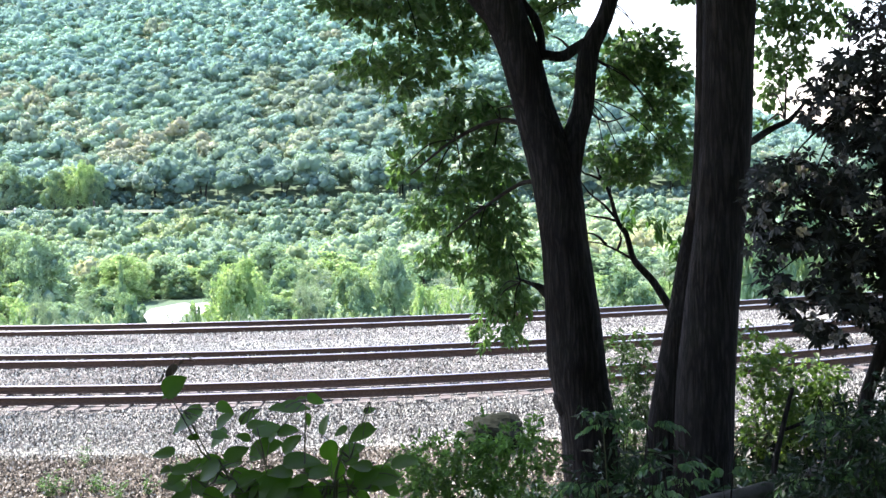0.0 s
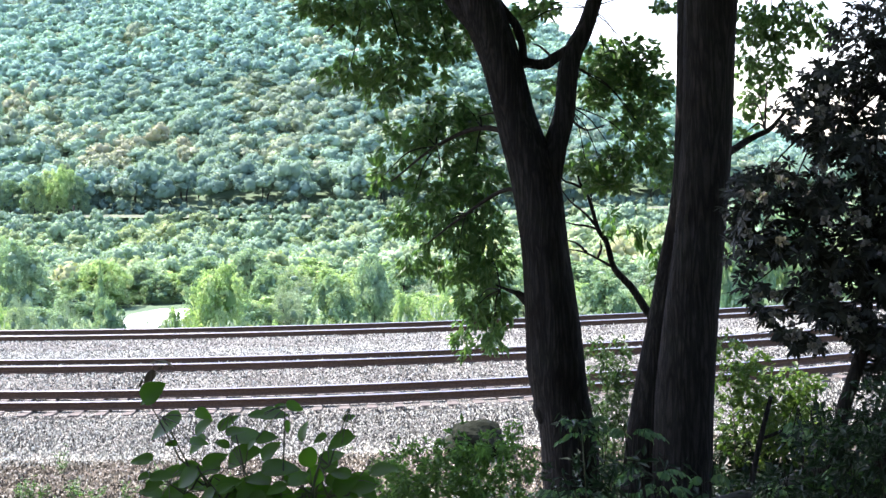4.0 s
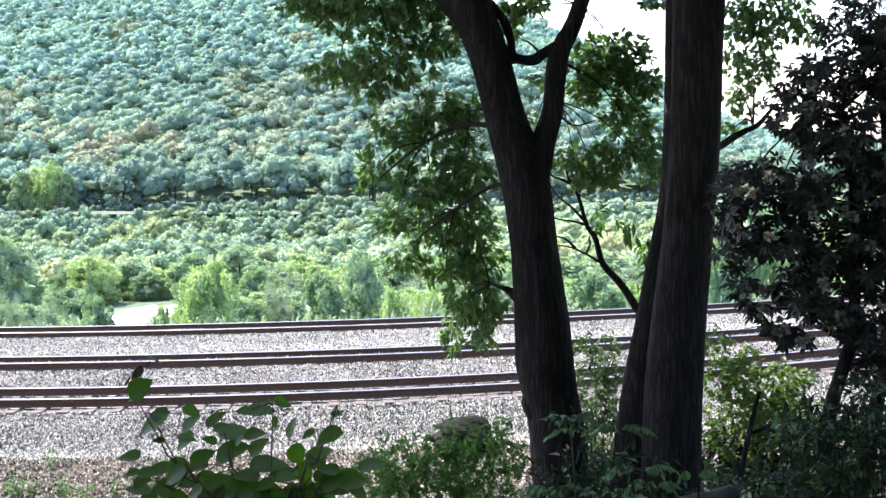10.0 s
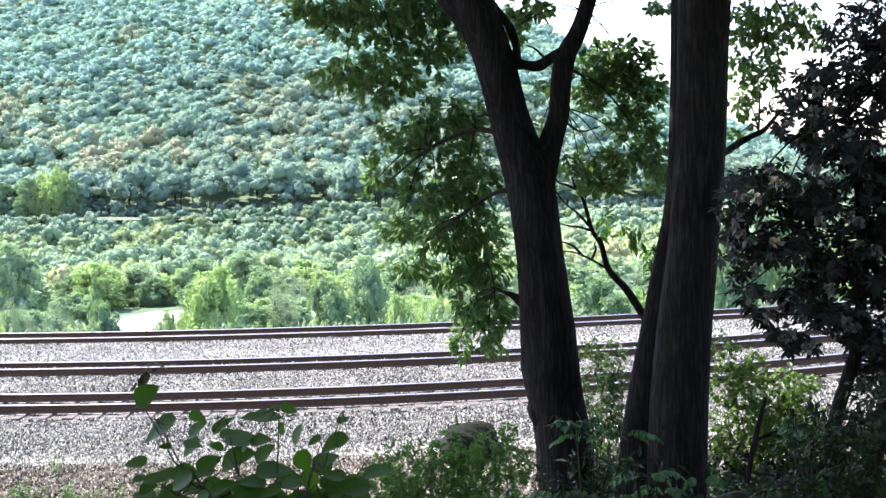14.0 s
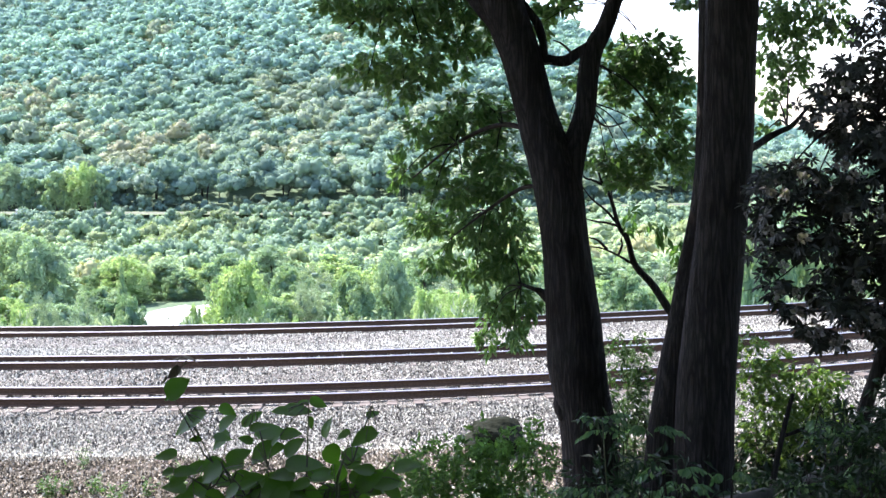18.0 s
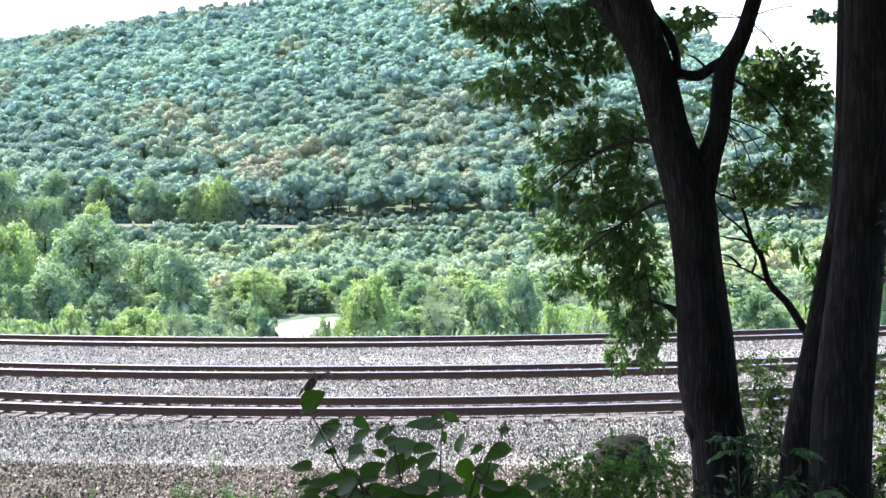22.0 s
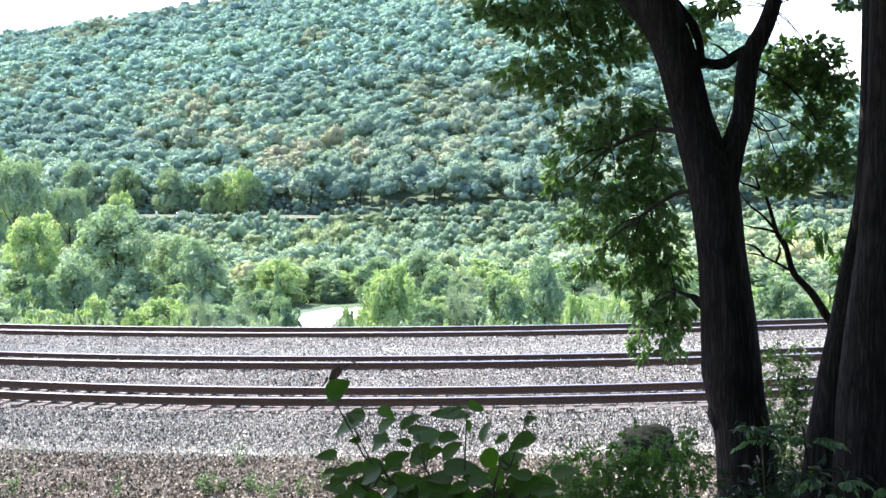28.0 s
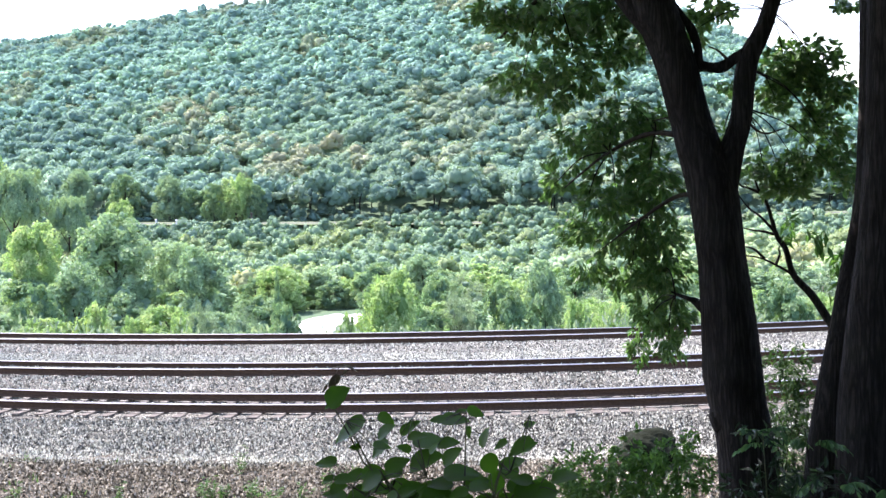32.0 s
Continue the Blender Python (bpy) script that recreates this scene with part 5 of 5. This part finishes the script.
# ---- unseen woods behind, beside and above the camera, added for shade ----


def woods():
    rng = np.random.default_rng(40)
    # each stands out of view, placed to block sun and sky light
    for x, y in ((-7, -6), (-3, -9), (1.5, -5), (5, -8), (9, -4), (-11, -3), (7, 3), (-9, 2), (12, 2), (9, 8), (5.5, 12), (-4.6, 1.6), (-5.0, 5.2), (-6.2, 9.0), (-3.2, -2.5), (5.2, 6.5), (7.5, 10), (2.5, -1.8), (9, 14), (-8.2, 13), (3.8, -4.5), (6.4, -1.2), (-1.0, -5.6), (11.5, 6), (8.2, 6.2), (-5.6, -3.5)):
        t = tagged(new("woodland_tree"), "tall unseen tree with a leafy crown, added on the bank for shade", "tree", "trees round the viewpoint")
        g = float(lie(x, y))
        limb("trunk", [(0, 0, -0.4), (0.1, 0, 4), (0.2, 0.1, 9), (0.1, 0.2, 13)], [0.28, 0.2, 0.15, 0.05], BARK, t, 12, rng=rng)
        base = 8.4 if x < -4 and y > 0 else 5.2
        masses = [(rng.uniform(-2.6, 2.6), rng.uniform(base, 13.5), rng.uniform(0.9, 1.5), rng.uniform(0.7, 1.1)) for _ in range(24 if x < -2 and -4 < y < 10 else 15)]
        sprays("crown", masses, 0.0, 2.4, GREEN_NEAR, t, rng, 0.46, 0.34, density=2.4)
        low = [(rng.uniform(-2, 2), rng.uniform(0.6, 3.6), rng.uniform(0.8, 1.2), rng.uniform(0.6, 0.9)) for _ in range(6)]
        if y < 4:
            sprays("lower_foliage", low, 0.0, 1.6, GREEN_NEAR, t, rng, 0.36, 0.24, density=3.2)
        t.matrix_basis = pose(x, y, g)


woods()

# ---- ballast stones, weeds and litter ----


def stones():
    rng = np.random.default_rng(50)
    v8 = np.array([(1, 0, -0.4), (-0.9, 0.2, -0.4), (0.1, 1, -0.4), (-0.1, -1, -0.4), (0.15, 0.1, 0.75)])
    f8 = np.array([(0, 2, 4), (2, 1, 4), (1, 3, 4), (3, 0, 4)])
    for label, lo, hi, per in (("pale grey crushed stone on the near ballast shoulder", -2.95, -0.6, 1300), ("pale grey crushed stone between the near rails", 0.12, 1.4, 330), ("crushed stone between the first two tracks", 1.6, 4.0, 470), ("crushed stone between the second track's rails", 4.2, 5.6, 260), ("pale crushed stone on the wide bed", 5.75, 12.2, 230), ("fresh white crushed stone heaped along the second track", 8.7, 10.1, 620)):
        wide = 30 if hi < 5 else 36
        n = int((hi - lo) * wide * per * 0.66)
        x = rng.uniform(-3 - wide / 2, -3 + wide / 2, n) + (1 if wide == 30 else 0)
        o = rng.uniform(lo, hi, n)
        R = 42.55 + (58.1 - 42.55) * np.clip(o / 4.1, 0, 1) + (80 - 58.1) * np.clip((o - 5.6) / 6.7, 0, 1)
        y = NEAREST + R - np.sqrt((R - o) ** 2 - (x - BEND_X) ** 2)
        r = rng.uniform(0.014, 0.032, n)
        z = lie(x, y) + r * rng.uniform(-0.2, 0.6, n)
        dims = np.column_stack([r * rng.uniform(0.7, 1.4, n), r * rng.uniform(0.7, 1.4, n), r * rng.uniform(1.0, 2.0, n)])
        v, f = scatter(v8, f8, np.column_stack([x, y, z]), dims, rng.uniform(0, 6.28, n))
        # fresh pale stone lies along the second track and at the foot of the shoulder
        pale = 0.15 * np.exp(-((o - 9.4) / 0.7) ** 2) + 0.3 * np.exp(-((o + 2.5) / 0.35) ** 2)
        if label.startswith("fresh"):
            pale = pale * 0 + 0.22
        tone = np.repeat(np.clip(rng.uniform(0, 1, n) + pale, 0, 1), 4)
        tagged(new("ballast", toned(raw("ballast", v, f, STONE), tone)), label, "gravel", kind="stuff")
    # darker chips, dead leaves and soil lumps on the strip below the ballast
    n = 52000
    x, y = rng.uniform(-14, 7, n), rng.uniform(22.5, 27.9, n)
    y = y + np.minimum((x - BEND_X) ** 2 / 100, 10) * np.clip((y - 24) / 4, 0, 1)
    r = rng.uniform(0.012, 0.044, n)
    v, f = scatter(v8, f8, np.column_stack([x, y, lie(x, y) + r * 0.3 + rng.uniform(-0.01, 0.03, n)]), np.column_stack([r, r * rng.uniform(0.5, 1.2, n), r * rng.uniform(0.5, 1.6, n)]), rng.uniform(0, 6.28, n))
    tagged(new("litter", toned(raw("litter", v, f, LITTER), np.repeat(rng.uniform(0, 1, n), 4))), "brown stone chips and dead leaves below the ballast", "litter", kind="stuff")


stones()


def undergrowth():
    """Low dark plants over the shaded bank, and tall weeds on the far shoulder of the railway bed."""
    rng = np.random.default_rng(66)
    n = 26000
    x, y = rng.uniform(0.2, 9, n), rng.uniform(6.5, 21, n)
    tuft = np.array([noise.noise((a * 1.3, b * 1.3, 5.0)) for a, b in zip(x, y)])
    h = np.clip(0.35 + 0.7 * tuft, 0.05, 1.1) * rng.uniform(0.1, 1, n)
    at = np.column_stack([x, y, lie(x, y) + h])
    way = unit(rng.normal(size=(n, 3)) + (0, -0.2, 0.1))
    l = rng.uniform(0.06, 0.14, n)
    v, f = leaf_fan(at, way, unit(rng.normal(size=(n, 3)) * 0.4 + (0, 0, 1)), l, l * 0.45, 0.15)
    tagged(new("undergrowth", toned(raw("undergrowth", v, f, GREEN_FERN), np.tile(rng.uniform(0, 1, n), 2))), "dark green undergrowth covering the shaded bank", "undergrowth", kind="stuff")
    n = 16000
    x, o = rng.uniform(-32, 26, n), rng.uniform(0, 1, n)
    y = 46.6 + (x - BEND_X) ** 2 / 160 + o * 9
    tuft = np.array([noise.noise((a * 0.5, b * 0.5, 9.0)) for a, b in zip(x, y)])
    h = np.clip(0.9 + 1.3 * tuft + o * 1.9, 0.2, 3.2) * rng.uniform(0.3, 1, n) ** 0.6
    at = np.column_stack([x, y, lie(x, y) + h - 0.15])
    way = unit(rng.normal(size=(n, 3)) * 0.55 + (0, 0, 1))
    l = rng.uniform(0.12, 0.34, n)
    v, f = leaf_fan(at, way, unit(rng.normal(size=(n, 3))), l, l * 0.36, 0.1)
    tagged(new("trackside_weeds", toned(raw("trackside_weeds", v, f, GREEN_GREY), np.tile(rng.uniform(0, 1, n), 2))), "pale green tall weeds on the far shoulder of the tracks", "weeds", kind="stuff")


undergrowth()


def weeds():
    rng = np.random.default_rng(60)
    n = 3600
    x = rng.uniform(-14, 5, n)
    y = rng.uniform(21.5, 28.4, n) + np.minimum((x - BEND_X) ** 2 / 100, 10) * 0.5
    keep = np.array([noise.noise((a * 0.9, b * 0.9, 1.0)) for a, b in zip(x, y)]) > 0.3
    at = np.column_stack([x, y, lie(x, y) - 0.01])[keep]
    m = len(at)
    l = rng.uniform(0.06, 0.2, m)
    v, f = leaf_fan(at, unit(rng.normal(size=(m, 3)) * 0.5 + (0, 0, 1)), unit(rng.normal(size=(m, 3))), l, l * 0.18, 0.1)
    tagged(new("weeds", toned(raw("weeds", v, f, GREEN_UNDER), np.tile(rng.uniform(0, 1, m), 2))), "sparse green weeds on the brown strip below the tracks", "weeds", kind="stuff")


weeds()


def weed_clumps():
    """Leafy weeds standing on the brown strip, each of a few stems with narrow leaves."""
    rng = np.random.default_rng(91)
    for x, y in ((-7.69, 25.11), (-7.36, 24.55), (-6.60, 24.75), (-7.39, 27.11), (-5.58, 24.53), (-5.25, 25.26), (-11.07, 24.37), (-6.07, 24.32), (-4.88, 24.73), (-9.06, 24.44), (-7.17, 24.98), (-6.72, 25.26), (-7.37, 24.60), (-6.16, 24.65)):
        o = tagged(new("weed"), "green leafy weed growing from the brown strip", "weed", "weeds below the tracks")
        g = float(lie(x, y)) - 0.03
        high = rng.uniform(0.28, 0.55)
        for _ in range(5):
            lean = rng.normal(size=2) * 0.12
            tip = np.array((x + lean[0], y + lean[1], g + high * rng.uniform(0.7, 1.1)))
            root = np.array((x + rng.normal() * 0.05, y + rng.normal() * 0.05, g))
            stem = limb("stem", [tuple(root), tuple((root + tip) / 2 + (0, 0, 0.03)), tuple(tip)], [0.006, 0.004, 0.002], STEM, o, 5, steps=3)
            n = 16
            u = rng.uniform(0.2, 1, n)[:, None]
            d = rng.normal(size=(n, 3)) * (1, 1, 0.3) + (0, 0, 0.35)
            l = rng.uniform(0.05, 0.1, n)
            v, f = leaf_fan(root * (1 - u) + tip * u, d, unit(rng.normal(size=(n, 3)) * 0.3 + (0, 0, 1)), l, l * 0.4, 0.15)
            part("leaves", toned(raw("leaves", v, f, GREEN_UNDER), np.tile(rng.uniform(0, 1, n), 2)), stem, kind="stuff")


weed_clumps()


def motions():
    """The shoots and the drooping branch stir in a light air."""
    shoots_at = ((0, -1.2), (1, -0.9), (2, -3.5), (3, -1.2), (3.5, 0.5), (5.5, 0.5), (6, 2.7), (6.5, 2.5), (7, 0.8), (8, -1), (10, -0.8), (12, -1.2), (13, -0.6), (14.5, -0.3), (16.5, -1.6), (17, -2.7), (17.5, -0.7), (18, 4.3), (18.5, 2.7),
                 (19, -0.2), (19.5, -1.6), (20, -1.2), (21, 1.1), (22, 1.6), (23, 2), (24.5, 3.1), (26.5, 3.4), (27, 3.7), (27.5, 2), (28.5, 3.4), (29, 0.5), (30, 1.1), (31, 0.7), (32, -0.7))
    root = Vector((-0.33, 3.06, 3.05))
    walk(swaying["shoots"], [(t, Matrix.Translation(root) @ Matrix.Rotation(mm * 0.001 / 1.6, 4, "Y") @ Matrix.Translation(-root)) for t, mm in shoots_at])
    branch_at = ((0, -26), (2, -26), (3, -25), (6, -16), (7, -23), (9, -17), (11, -10), (12, -2), (13, 10), (14.5, 13), (16.5, 2), (18, 10), (18.5, 25), (19.5, 18), (20.5, 8), (22, 13), (24, 3), (27, 15), (28, 7), (29, -4), (30.5, -6), (32, -2))
    root = Vector((0.9, 12.3, 5.0))
    walk(swaying["branch"], [(t, Matrix.Translation(root) @ Matrix.Rotation(-mm * 0.001 / 1.2, 4, "Y") @ Matrix.Translation(-root)) for t, mm in branch_at])


motions()
